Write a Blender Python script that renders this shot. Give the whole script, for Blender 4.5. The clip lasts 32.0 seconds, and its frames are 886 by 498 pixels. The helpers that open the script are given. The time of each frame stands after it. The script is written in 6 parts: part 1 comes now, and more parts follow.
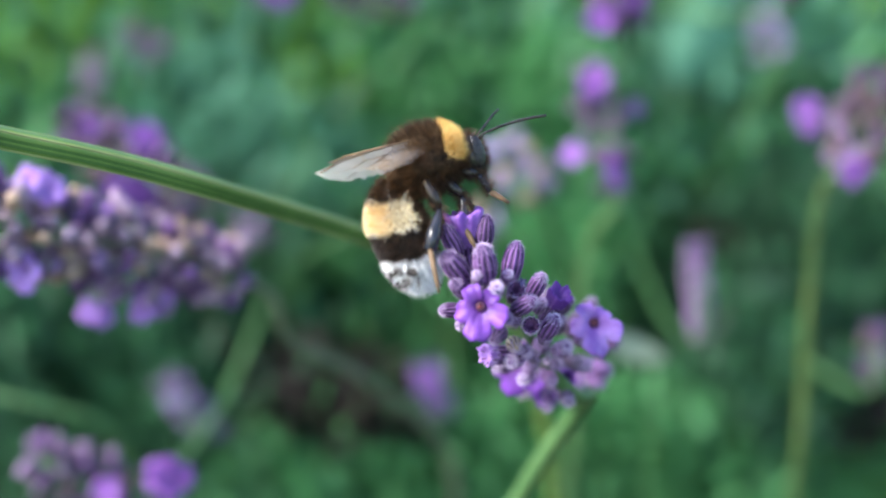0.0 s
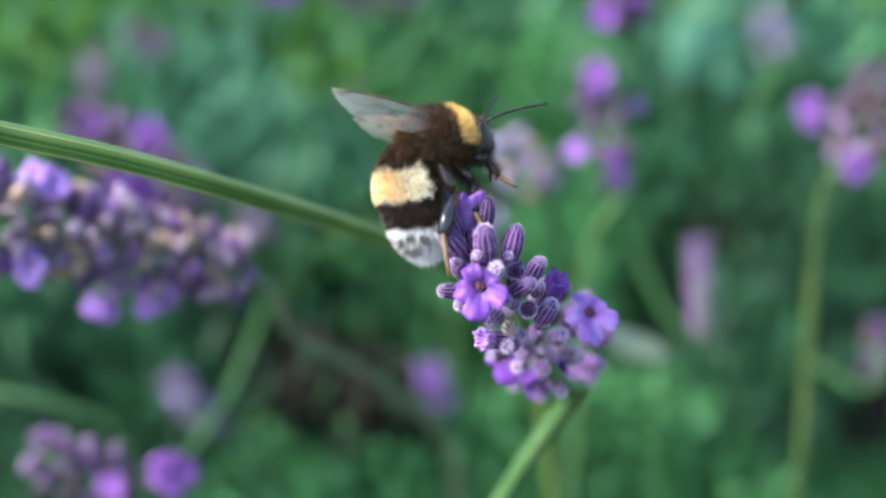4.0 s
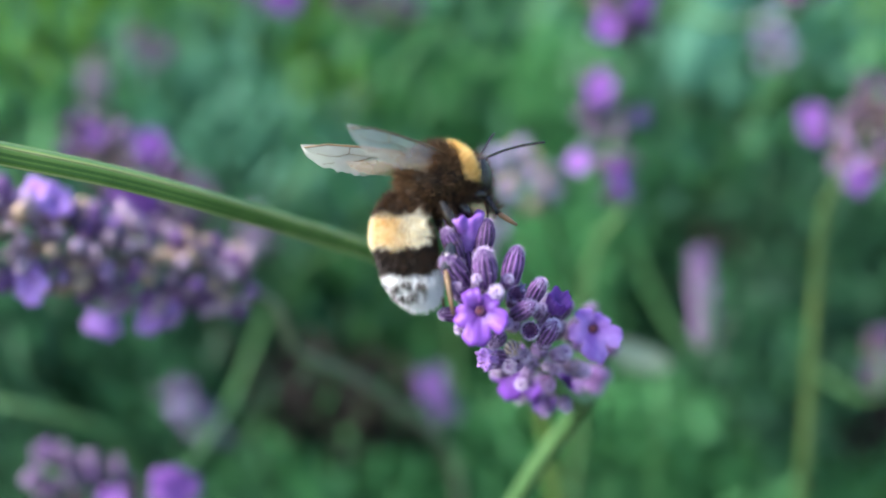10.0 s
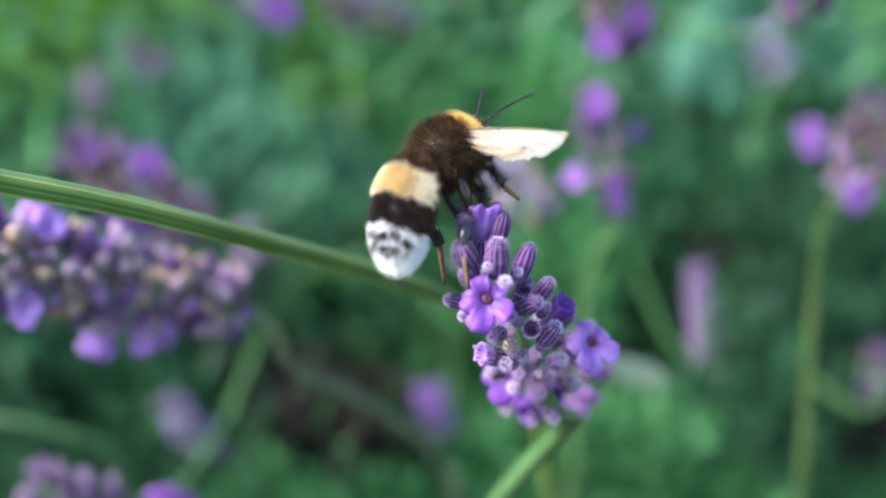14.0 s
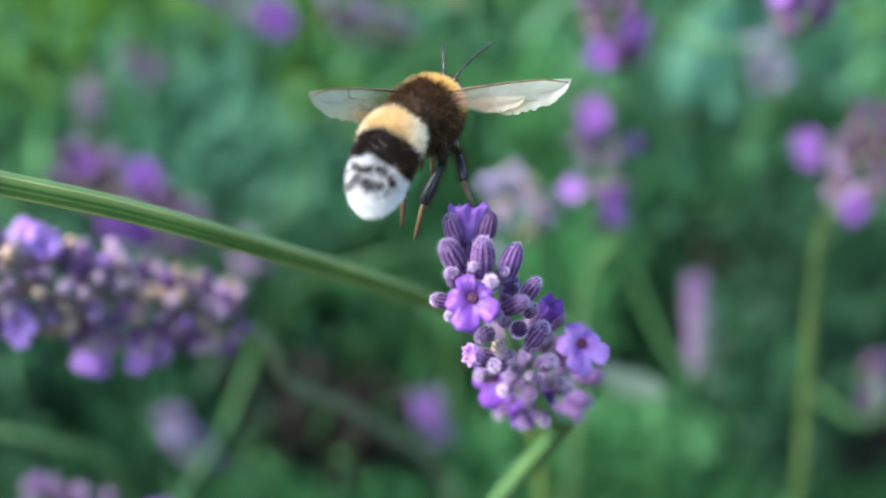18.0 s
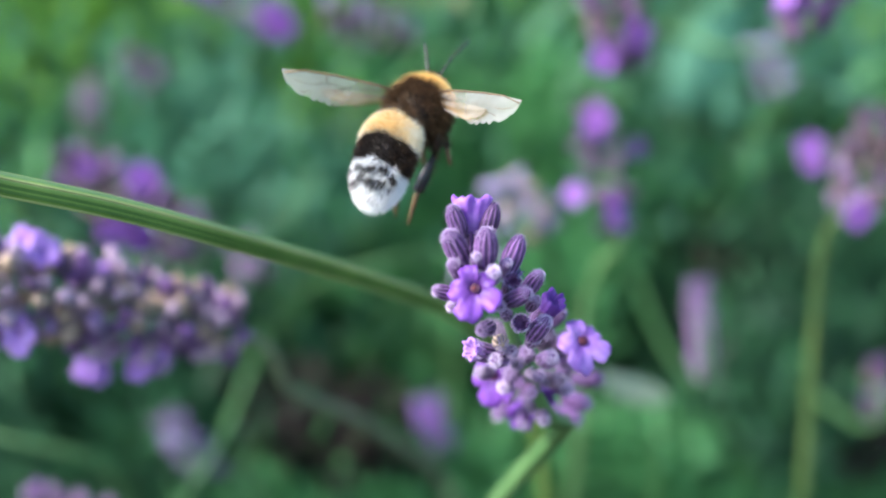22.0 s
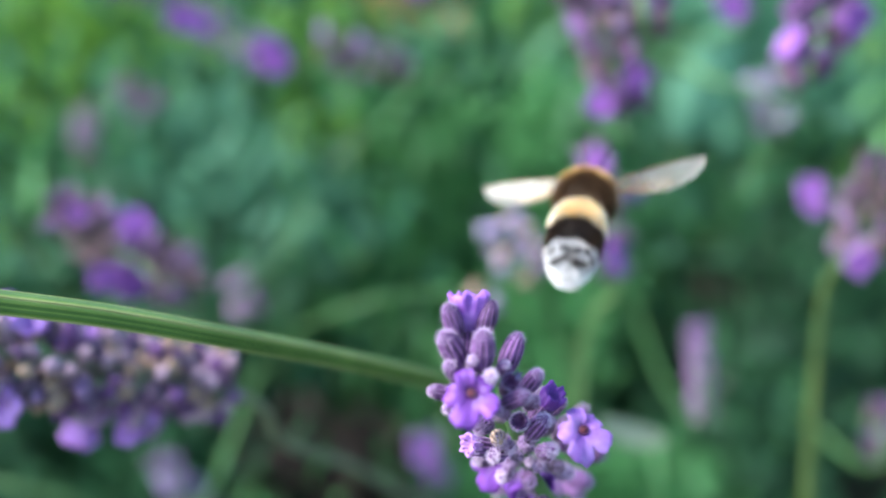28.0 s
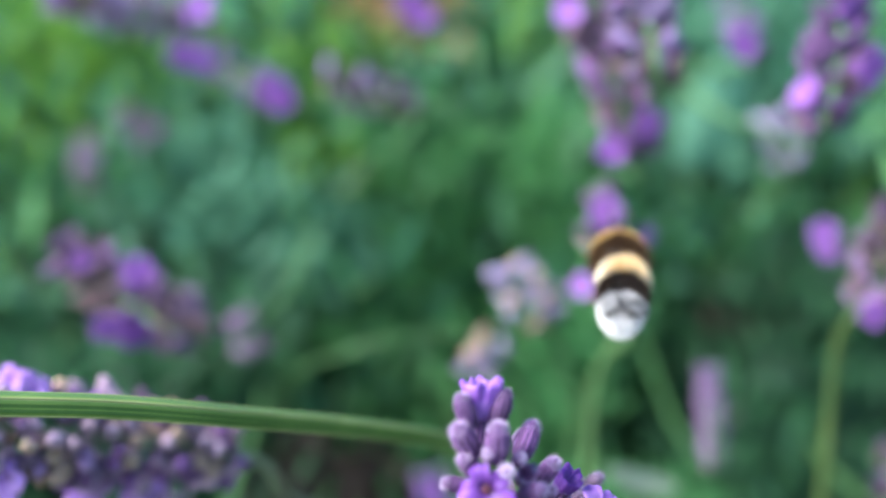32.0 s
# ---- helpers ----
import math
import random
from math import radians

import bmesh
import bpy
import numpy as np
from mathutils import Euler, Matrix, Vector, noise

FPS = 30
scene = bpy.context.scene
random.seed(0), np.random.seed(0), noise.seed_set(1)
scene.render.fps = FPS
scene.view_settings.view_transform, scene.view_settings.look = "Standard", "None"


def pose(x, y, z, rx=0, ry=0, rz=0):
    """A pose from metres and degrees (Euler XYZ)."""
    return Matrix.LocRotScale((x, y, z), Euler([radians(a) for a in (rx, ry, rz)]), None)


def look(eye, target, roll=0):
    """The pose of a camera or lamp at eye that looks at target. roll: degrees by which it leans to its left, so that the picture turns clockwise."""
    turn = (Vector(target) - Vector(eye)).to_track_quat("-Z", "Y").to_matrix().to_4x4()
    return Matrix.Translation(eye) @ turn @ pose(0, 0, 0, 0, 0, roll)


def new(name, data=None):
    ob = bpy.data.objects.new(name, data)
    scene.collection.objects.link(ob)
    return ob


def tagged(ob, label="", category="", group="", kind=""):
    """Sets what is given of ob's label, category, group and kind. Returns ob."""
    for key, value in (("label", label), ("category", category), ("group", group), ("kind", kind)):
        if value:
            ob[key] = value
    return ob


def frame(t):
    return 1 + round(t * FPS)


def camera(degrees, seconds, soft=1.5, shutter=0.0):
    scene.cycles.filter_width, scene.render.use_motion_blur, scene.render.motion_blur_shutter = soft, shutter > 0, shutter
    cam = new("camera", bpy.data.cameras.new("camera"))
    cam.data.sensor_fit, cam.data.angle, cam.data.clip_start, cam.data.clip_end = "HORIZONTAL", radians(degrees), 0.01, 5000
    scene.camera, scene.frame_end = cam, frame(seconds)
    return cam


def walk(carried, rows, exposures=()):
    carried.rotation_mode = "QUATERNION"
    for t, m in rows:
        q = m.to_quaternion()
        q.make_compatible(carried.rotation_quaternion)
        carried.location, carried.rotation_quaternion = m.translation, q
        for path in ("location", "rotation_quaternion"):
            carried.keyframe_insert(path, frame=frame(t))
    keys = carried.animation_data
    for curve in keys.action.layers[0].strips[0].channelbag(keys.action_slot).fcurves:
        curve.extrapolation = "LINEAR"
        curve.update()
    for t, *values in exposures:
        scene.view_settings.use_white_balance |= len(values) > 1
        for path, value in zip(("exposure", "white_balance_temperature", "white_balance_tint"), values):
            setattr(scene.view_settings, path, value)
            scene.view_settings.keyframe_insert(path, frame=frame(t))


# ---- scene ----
cam = camera(40, 32.0, soft=2.1)
cam.data.dof.use_dof = True
cam.data.dof.focus_distance = 0.121
cam.data.dof.aperture_fstop = 10.0
walk(cam, [
    (0.0, pose(0.00000, -0.11278, 0.54105, 70.0, 0, 0)),
    (0.5, pose(0.00001, -0.11313, 0.54093, 70.0, 0, 0)),
    (1.0, pose(-0.00002, -0.11328, 0.54078, 70.0, 0, 0)),
    (1.5, pose(-0.00007, -0.11335, 0.54065, 70.0, 0, 0)),
    (2.0, pose(-0.00016, -0.11336, 0.54053, 70.0, 0, 0)),
    (2.5, pose(-0.00028, -0.11335, 0.54043, 70.0, 0, 0)),
    (3.0, pose(-0.00039, -0.11333, 0.54038, 70.0, 0, 0)),
    (3.5, pose(-0.00048, -0.11330, 0.54038, 70.0, 0, 0)),
    (4.0, pose(-0.00058, -0.11325, 0.54042, 70.0, 0, 0)),
    (4.5, pose(-0.00066, -0.11322, 0.54048, 70.0, 0, 0)),
    (5.0, pose(-0.00073, -0.11316, 0.54058, 70.0, 0, 0)),
    (5.5, pose(-0.00080, -0.11307, 0.54070, 70.0, 0, 0)),
    (6.0, pose(-0.00087, -0.11298, 0.54087, 70.0, 0, 0)),
    (6.5, pose(-0.00093, -0.11291, 0.54107, 70.0, 0, 0)),
    (7.0, pose(-0.00096, -0.11283, 0.54126, 70.0, 0, 0)),
    (7.5, pose(-0.00099, -0.11272, 0.54143, 70.0, 0, 0)),
    (8.0, pose(-0.00101, -0.11258, 0.54158, 70.0, 0, 0)),
    (8.5, pose(-0.00102, -0.11241, 0.54176, 70.0, 0, 0)),
    (9.0, pose(-0.00103, -0.11223, 0.54197, 70.0, 0, 0)),
    (9.5, pose(-0.00103, -0.11208, 0.54221, 70.0, 0, 0)),
    (10.0, pose(-0.00103, -0.11195, 0.54244, 70.0, 0, 0)),
    (10.5, pose(-0.00100, -0.11183, 0.54269, 70.0, 0, 0)),
    (11.0, pose(-0.00091, -0.11174, 0.54296, 70.0, 0, 0)),
    (11.5, pose(-0.00081, -0.11161, 0.54325, 70.0, 0, 0)),
    (12.0, pose(-0.00072, -0.11141, 0.54355, 70.0, 0, 0)),
    (12.5, pose(-0.00065, -0.11117, 0.54390, 70.0, 0, 0)),
    (13.0, pose(-0.00057, -0.11091, 0.54430, 70.0, 0, 0)),
    (13.5, pose(-0.00046, -0.11064, 0.54471, 70.0, 0, 0)),
    (14.0, pose(-0.00033, -0.11042, 0.54515, 70.0, 0, 0)),
    (14.5, pose(-0.00020, -0.11029, 0.54557, 70.0, 0, 0)),
    (15.0, pose(-0.00009, -0.11016, 0.54596, 70.0, 0, 0)),
    (15.5, pose(0.00004, -0.11005, 0.54635, 70.0, 0, 0)),
    (16.0, pose(0.00015, -0.10995, 0.54672, 70.0, 0, 0)),
    (16.5, pose(0.00023, -0.10983, 0.54699, 70.0, 0, 0)),
    (17.0, pose(0.00027, -0.10967, 0.54719, 70.0, 0, 0)),
    (17.5, pose(0.00028, -0.10943, 0.54730, 70.0, 0, 0)),
    (18.0, pose(0.00025, -0.10917, 0.54737, 70.0, 0, 0)),
    (18.5, pose(0.00019, -0.10897, 0.54744, 70.0, 0, 0)),
    (19.0, pose(0.00015, -0.10879, 0.54747, 70.0, 0, 0)),
    (19.5, pose(0.00011, -0.10860, 0.54750, 70.0, 0, 0)),
    (20.0, pose(0.00008, -0.10845, 0.54757, 70.0, 0, 0)),
    (20.5, pose(0.00005, -0.10834, 0.54767, 70.0, 0, 0)),
    (21.0, pose(0.00001, -0.10817, 0.54775, 70.0, 0, 0)),
    (21.5, pose(-0.00004, -0.10790, 0.54782, 70.0, 0, 0)),
    (22.0, pose(-0.00006, -0.10761, 0.54793, 70.0, 0, 0)),
    (22.5, pose(-0.00006, -0.10737, 0.54812, 70.0, 0, 0)),
    (23.0, pose(-0.00003, -0.10713, 0.54838, 70.0, 0, 0)),
    (23.5, pose(0.00001, -0.10678, 0.54866, 70.0, 0, 0)),
    (24.0, pose(0.00006, -0.10632, 0.54895, 70.0, 0, 0)),
    (24.5, pose(0.00012, -0.10582, 0.54930, 70.0, 0, 0)),
    (25.0, pose(0.00019, -0.10533, 0.54979, 70.0, 0, 0)),
    (25.5, pose(0.00027, -0.10483, 0.55041, 70.0, 0, 0)),
    (26.0, pose(0.00036, -0.10430, 0.55114, 70.0, 0, 0)),
    (26.5, pose(0.00046, -0.10387, 0.55202, 70.0, 0, 0)),
    (27.0, pose(0.00056, -0.10330, 0.55302, 70.0, 0, 0)),
    (27.5, pose(0.00064, -0.10252, 0.55406, 70.0, 0, 0)),
    (28.0, pose(0.00071, -0.10167, 0.55520, 70.0, 0, 0)),
    (28.5, pose(0.00074, -0.10088, 0.55637, 70.0, 0, 0)),
    (29.0, pose(0.00069, -0.10004, 0.55751, 70.0, 0, 0)),
    (29.5, pose(0.00055, -0.09913, 0.55859, 70.0, 0, 0)),
    (30.0, pose(0.00034, -0.09830, 0.55957, 70.0, 0, 0)),
    (30.5, pose(0.00006, -0.09756, 0.56044, 70.0, 0, 0)),
    (31.0, pose(-0.00025, -0.09680, 0.56120, 70.0, 0, 0)),
    (31.5, pose(-0.00056, -0.09601, 0.56188, 70.0, 0, 0)),
    (32.0, pose(-0.00083, -0.09526, 0.56250, 70.0, 0, 0)),
], exposures=((0.0, 1.49), (32.0, 1.49)))

# ---- light: bright shade under a high thin cloud ----
world = bpy.data.worlds.new("sky")
scene.world = world
world.use_nodes = True
wt = world.node_tree
sky = wt.nodes.new("ShaderNodeTexSky")
sky.sky_type = "NISHITA"
sky.sun_disc = False
sky.sun_elevation = radians(44)
sky.sun_rotation = radians(243)
wt.links.new(sky.outputs[0], wt.nodes["Background"].inputs[0])
wt.nodes["Background"].inputs[1].default_value = 0.15
sun = new("sun", bpy.data.lights.new("sun", "SUN"))
sun.data.energy = 4.0
sun.data.angle = radians(28)
sun.data.color = (1.0, 0.96, 0.90)
sun.matrix_world = look((-0.9, -0.30, 1.0), (0, 0, 0.1))


# ---- materials ----
def node_material(name, rough=0.7):
    m = bpy.data.materials.new(name)
    m.use_nodes = True
    b = m.node_tree.nodes["Principled BSDF"]
    b.inputs["Roughness"].default_value = rough
    return m, m.node_tree, b


def ramp(nt, stops):
    r = nt.nodes.new("ShaderNodeValToRGB")
    while len(r.color_ramp.elements) < len(stops):
        r.color_ramp.elements.new(0.5)
    for e, (at, c) in zip(r.color_ramp.elements, stops):
        e.position, e.color = at, (*c, 1)
    return r


def noise_tex(nt, scale, detail=3.0, coord="Object"):
    tc = nt.nodes.new("ShaderNodeTexCoord")
    n = nt.nodes.new("ShaderNodeTexNoise")
    n.inputs["Scale"].default_value = scale
    n.inputs["Detail"].default_value = detail
    nt.links.new(tc.outputs[coord], n.inputs["Vector"])
    return n


def organic(name, dark, light, scale, rough=0.7, spread=0.25, bump=0.2, sheen=0.0, thin=0.0, per="object"):
    """A grown surface: noise between two colours, shifted piece by piece, with fine relief."""
    m, nt, b = node_material(name, rough)
    n = noise_tex(nt, scale)
    r = ramp(nt, ((0.3, dark), (0.7, light)))
    if per == "island":
        info = nt.nodes.new("ShaderNodeNewGeometry").outputs["Random Per Island"]
    else:
        info = nt.nodes.new("ShaderNodeObjectInfo").outputs["Random"]
    add = nt.nodes.new("ShaderNodeMath")
    add.operation = "MULTIPLY_ADD"
    add.inputs[1].default_value = spread * 2
    nt.links.new(info, add.inputs[0])
    sub = nt.nodes.new("ShaderNodeMath")
    sub.operation = "SUBTRACT"
    sub.inputs[1].default_value = spread
    nt.links.new(n.outputs[0], sub.inputs[0])
    nt.links.new(sub.outputs[0], add.inputs[2])
    nt.links.new(add.outputs[0], r.inputs[0])
    nt.links.new(r.outputs[0], b.inputs["Base Color"])
    if bump:
        fine = noise_tex(nt, scale * 6, 2.0)
        bp = nt.nodes.new("ShaderNodeBump")
        bp.inputs["Strength"].default_value = bump
        bp.inputs["Distance"].default_value = 0.0002
        nt.links.new(fine.outputs[0], bp.inputs["Height"])
        nt.links.new(bp.outputs[0], b.inputs["Normal"])
    if sheen:
        b.inputs["Sheen Weight"].default_value = sheen
        b.inputs["Sheen Roughness"].default_value = 0.4
    if thin:
        tr = nt.nodes.new("ShaderNodeBsdfTranslucent")
        nt.links.new(r.outputs[0], tr.inputs["Color"])
        mix = nt.nodes.new("ShaderNodeMixShader")
        mix.inputs[0].default_value = thin
        out = nt.nodes["Material Output"]
        nt.links.new(b.outputs[0], mix.inputs[1])
        nt.links.new(tr.outputs[0], mix.inputs[2])
        nt.links.new(mix.outputs[0], out.inputs["Surface"])
    return m


def ribbed(name, furrow, rib, ribs, rough=0.75):
    """Lengthwise ribs round the local z axis: dark furrows, paler downy ribs."""
    m, nt, b = node_material(name, rough)
    tc = nt.nodes.new("ShaderNodeTexCoord")
    sep = nt.nodes.new("ShaderNodeSeparateXYZ")
    nt.links.new(tc.outputs["Object"], sep.inputs[0])
    at = nt.nodes.new("ShaderNodeMath")
    at.operation = "ARCTAN2"
    nt.links.new(sep.outputs[0], at.inputs[0])
    nt.links.new(sep.outputs[1], at.inputs[1])
    mul = nt.nodes.new("ShaderNodeMath")
    mul.operation = "MULTIPLY"
    mul.inputs[1].default_value = ribs
    nt.links.new(at.outputs[0], mul.inputs[0])
    n = noise_tex(nt, 900)
    waver = nt.nodes.new("ShaderNodeMath")
    waver.operation = "MULTIPLY_ADD"
    waver.inputs[1].default_value = 4.0
    nt.links.new(noise_tex(nt, 420, 2.0).outputs[0], waver.inputs[0])
    nt.links.new(mul.outputs[0], waver.inputs[2])
    cs = nt.nodes.new("ShaderNodeMath")
    cs.operation = "COSINE"
    nt.links.new(waver.outputs[0], cs.inputs[0])
    mad = nt.nodes.new("ShaderNodeMath")
    mad.operation = "MULTIPLY_ADD"
    mad.inputs[1].default_value = 0.36
    nt.links.new(cs.outputs[0], mad.inputs[0])
    nt.links.new(n.outputs[0], mad.inputs[2])
    r = ramp(nt, ((0.15, furrow), (0.95, rib)))
    nt.links.new(mad.outputs[0], r.inputs[0])
    info = nt.nodes.new("ShaderNodeObjectInfo")
    hsv = nt.nodes.new("ShaderNodeHueSaturation")
    mr = nt.nodes.new("ShaderNodeMapRange")
    mr.inputs["To Min"].default_value = 0.7
    mr.inputs["To Max"].default_value = 1.3
    nt.links.new(info.outputs["Random"], mr.inputs[0])
    nt.links.new(mr.outputs[0], hsv.inputs["Value"])
    nt.links.new(r.outputs[0], hsv.inputs["Color"])
    nt.links.new(hsv.outputs[0], b.inputs["Base Color"])
    b.inputs["Sheen Weight"].default_value = 0.25
    b.inputs["Sheen Roughness"].default_value = 0.3
    return m


CALYX = ribbed("downy_violet_calyx", (0.022, 0.006, 0.045), (0.19, 0.085, 0.27), 11)
CALYX_DRY = ribbed("dry_brown_calyx", (0.10, 0.06, 0.05), (0.60, 0.44, 0.33), 9)
CALYX_BROWN = ribbed("shaded_brown_calyx", (0.03, 0.02, 0.03), (0.17, 0.105, 0.12), 9)
CALYX_GREY = ribbed("grey_violet_calyx", (0.06, 0.035, 0.13), (0.30, 0.23, 0.42), 9)
CALYX_PALE = ribbed("pale_lilac_calyx", (0.15, 0.12, 0.25), (0.44, 0.38, 0.55), 9)
CALYX_FADED = ribbed("faded_lilac_calyx", (0.10, 0.06, 0.12), (0.56, 0.41, 0.54), 9)
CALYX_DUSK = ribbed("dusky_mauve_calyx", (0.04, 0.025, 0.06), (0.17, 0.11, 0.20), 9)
CALYX_MAUVE = ribbed("soft_mauve_calyx", (0.08, 0.045, 0.12), (0.30, 0.19, 0.35), 9)
DOWN = organic("pale_down", (0.28, 0.19, 0.37), (0.54, 0.44, 0.63), 500, 0.8, bump=0)
PETAL = organic("violet_petal", (0.12, 0.030, 0.29), (0.24, 0.078, 0.48), 420, 0.5, 0.15, 0.3, thin=0.35)


def shade_to_throat(m, reach):
    """Deepen a petal's colour towards its throat."""
    nt = m.node_tree
    tc = nt.nodes.new("ShaderNodeTexCoord")
    ln = nt.nodes.new("ShaderNodeVectorMath")
    ln.operation = "LENGTH"
    nt.links.new(tc.outputs["Object"], ln.inputs[0])
    mr = nt.nodes.new("ShaderNodeMapRange")
    mr.inputs["From Max"].default_value = reach
    mr.inputs["To Min"].default_value = 0.45
    mr.inputs["To Max"].default_value = 1.1
    nt.links.new(ln.outputs["Value"], mr.inputs[0])
    ramp_out = next(n for n in nt.nodes if n.type == "VALTORGB").outputs[0]
    hsv = nt.nodes.new("ShaderNodeHueSaturation")
    nt.links.new(mr.outputs[0], hsv.inputs["Value"])
    ends = [k.to_socket for k in ramp_out.links]
    nt.links.new(ramp_out, hsv.inputs["Color"])
    for e in ends:
        nt.links.new(hsv.outputs[0], e)


shade_to_throat(PETAL, 0.0028)
PETAL_PALE = organic("pale_violet_petal", (0.28, 0.11, 0.52), (0.54, 0.32, 0.78), 420, 0.5, 0.1, 0.3, thin=0.35)
PETAL_FAR = organic("soft_violet_petal", (0.22, 0.070, 0.38), (0.36, 0.16, 0.56), 420, 0.5, 0.2, 0.2, thin=0.35)
THROAT = organic("dark_throat", (0.05, 0.010, 0.04), (0.15, 0.03, 0.07), 900, 0.6)
DRY_MOUTH = organic("brown_calyx_mouth", (0.10, 0.055, 0.04), (0.26, 0.16, 0.10), 900, 0.8)
MOUTH = organic("violet_calyx_mouth", (0.09, 0.035, 0.13), (0.24, 0.11, 0.28), 900, 0.7)
WITHERED = organic("shrivelled_blue_petal", (0.012, 0.012, 0.05), (0.03, 0.03, 0.12), 700, 0.6)
POLLEN = organic("dark_red_anther", (0.10, 0.02, 0.03), (0.22, 0.05, 0.05), 900, 0.6)
STEM = organic("fresh_green_stem", (0.068, 0.155, 0.024), (0.12, 0.22, 0.040), 160, 0.5, 0.1)
STEM_FURROW = organic("dark_green_furrow", (0.022, 0.075, 0.010), (0.05, 0.13, 0.022), 160, 0.55, 0.1)
STEM_RIDGE = organic("pale_stem_ridge", (0.18, 0.23, 0.075), (0.28, 0.32, 0.13), 160, 0.55, 0.1)
STEM_SOFT = organic("green_stem", (0.048, 0.12, 0.036), (0.10, 0.20, 0.072), 120, 0.6)
STEM_OLIVE = organic("olive_green_stem", (0.034, 0.075, 0.018), (0.068, 0.115, 0.030), 120, 0.6)
STEM_FAR = organic("shaded_green_stem", (0.030, 0.10, 0.030), (0.070, 0.17, 0.060), 120, 0.6)
STEM_PALE = organic("pale_grey_green_stem", (0.11, 0.15, 0.09), (0.20, 0.24, 0.16), 120, 0.7)
FUR_DARK = organic("dark_brown_fur", (0.009, 0.005, 0.003), (0.115, 0.058, 0.024), 700, 0.55, 0.3, 0, thin=0.25, per="island")
FUR_LIT = organic("lit_hair_tips", (0.12, 0.07, 0.035), (0.34, 0.22, 0.12), 700, 0.55, 0.3, 0, thin=0.3, per="island")
FUR_BLACK = organic("black_fur", (0.007, 0.005, 0.005), (0.045, 0.030, 0.024), 700, 0.55, 0.3, 0, per="island")
FUR_GOLD = organic("golden_fur", (0.70, 0.42, 0.10), (0.94, 0.73, 0.34), 500, 0.6, 0.3, 0, thin=0.2, per="island")
FUR_SUNLIT = organic("sunlit_cream_fur", (0.92, 0.79, 0.52), (0.99, 0.97, 0.88), 300, 0.6, 0.3, 0, per="island")
FUR_SKIN = organic("golden_brown_fur_base", (0.34, 0.22, 0.09), (0.62, 0.46, 0.22), 500, 0.7, 0.2, 0.2)
TAIL_SKIN = organic("grey_fur_base", (0.20, 0.20, 0.21), (0.46, 0.46, 0.48), 900, 0.7, 0.2, 0.2)
FUR_WHITE = organic("white_fur", (0.80, 0.81, 0.83), (0.93, 0.94, 0.95), 500, 0.6, 0.3, 0, per="island")
CHITIN = organic("black_chitin", (0.006, 0.005, 0.005), (0.03, 0.024, 0.02), 900, 0.22, 0.2, 0.1)
EYE = organic("dark_compound_eye", (0.008, 0.007, 0.008), (0.02, 0.018, 0.02), 2500, 0.12, 0.1, 0.3)
LEG_SHEEN = organic("blue_black_chitin", (0.010, 0.011, 0.016), (0.030, 0.034, 0.050), 700, 0.2, 0.2, 0.1)
LEG_BROWN = organic("brown_hairy_foot", (0.03, 0.018, 0.010), (0.15, 0.09, 0.045), 900, 0.6, 0.2, 0.1)
VEIN = organic("brown_wing_vein", (0.07, 0.04, 0.02), (0.16, 0.10, 0.05), 900, 0.5)


def wing_material():
    """A glossy clear membrane, amber at the root; white reflection is painted in towards the tip."""
    m, nt, b = node_material("smoky_wing_membrane", 0.3)
    n = noise_tex(nt, 260)
    tc = nt.nodes.new("ShaderNodeTexCoord")
    sep = nt.nodes.new("ShaderNodeSeparateXYZ")
    nt.links.new(tc.outputs["Object"], sep.inputs[0])
    mad = nt.nodes.new("ShaderNodeMath")
    mad.operation = "MULTIPLY_ADD"
    mad.inputs[1].default_value = 75
    nt.links.new(sep.outputs[0], mad.inputs[0])
    sub = nt.nodes.new("ShaderNodeMath")
    sub.operation = "SUBTRACT"
    sub.inputs[1].default_value = 0.5
    nt.links.new(n.outputs[0], sub.inputs[0])
    nt.links.new(sub.outputs[0], mad.inputs[2])
    # the whitish end puts the tip's reflected light into the colour
    r = ramp(nt, ((0.05, (0.60, 0.40, 0.22)), (0.6, (0.95, 0.92, 0.88))))
    nt.links.new(mad.outputs[0], r.inputs[0])
    nt.links.new(r.outputs[0], b.inputs["Base Color"])
    scatter = nt.nodes.new("ShaderNodeBsdfTranslucent")
    nt.links.new(r.outputs[0], scatter.inputs[0])
    both = nt.nodes.new("ShaderNodeMixShader")
    both.inputs[0].default_value = 0.4
    nt.links.new(b.outputs[0], both.inputs[1])
    nt.links.new(scatter.outputs[0], both.inputs[2])
    clear = nt.nodes.new("ShaderNodeBsdfTransparent")
    clear.inputs[0].default_value = (0.84, 0.66, 0.42, 1)
    shine = nt.nodes.new("ShaderNodeBsdfGlossy")
    shine.inputs["Color"].default_value = (0.97, 0.97, 0.97, 1)
    shine.inputs["Roughness"].default_value = 0.42
    film = nt.nodes.new("ShaderNodeMixShader")
    film.inputs[0].default_value = 0.065
    nt.links.new(clear.outputs[0], film.inputs[1])
    nt.links.new(shine.outputs[0], film.inputs[2])
    mix = nt.nodes.new("ShaderNodeMixShader")
    amount = ramp(nt, ((0.1, (0.06, 0.06, 0.06)), (0.9, (0.22, 0.22, 0.22))))
    nt.links.new(mad.outputs[0], amount.inputs[0])
    nt.links.new(amount.outputs[0], mix.inputs[0])
    nt.links.new(film.outputs[0], mix.inputs[1])
    nt.links.new(both.outputs[0], mix.inputs[2])
    nt.links.new(mix.outputs[0], nt.nodes["Material Output"].inputs["Surface"])
    return m


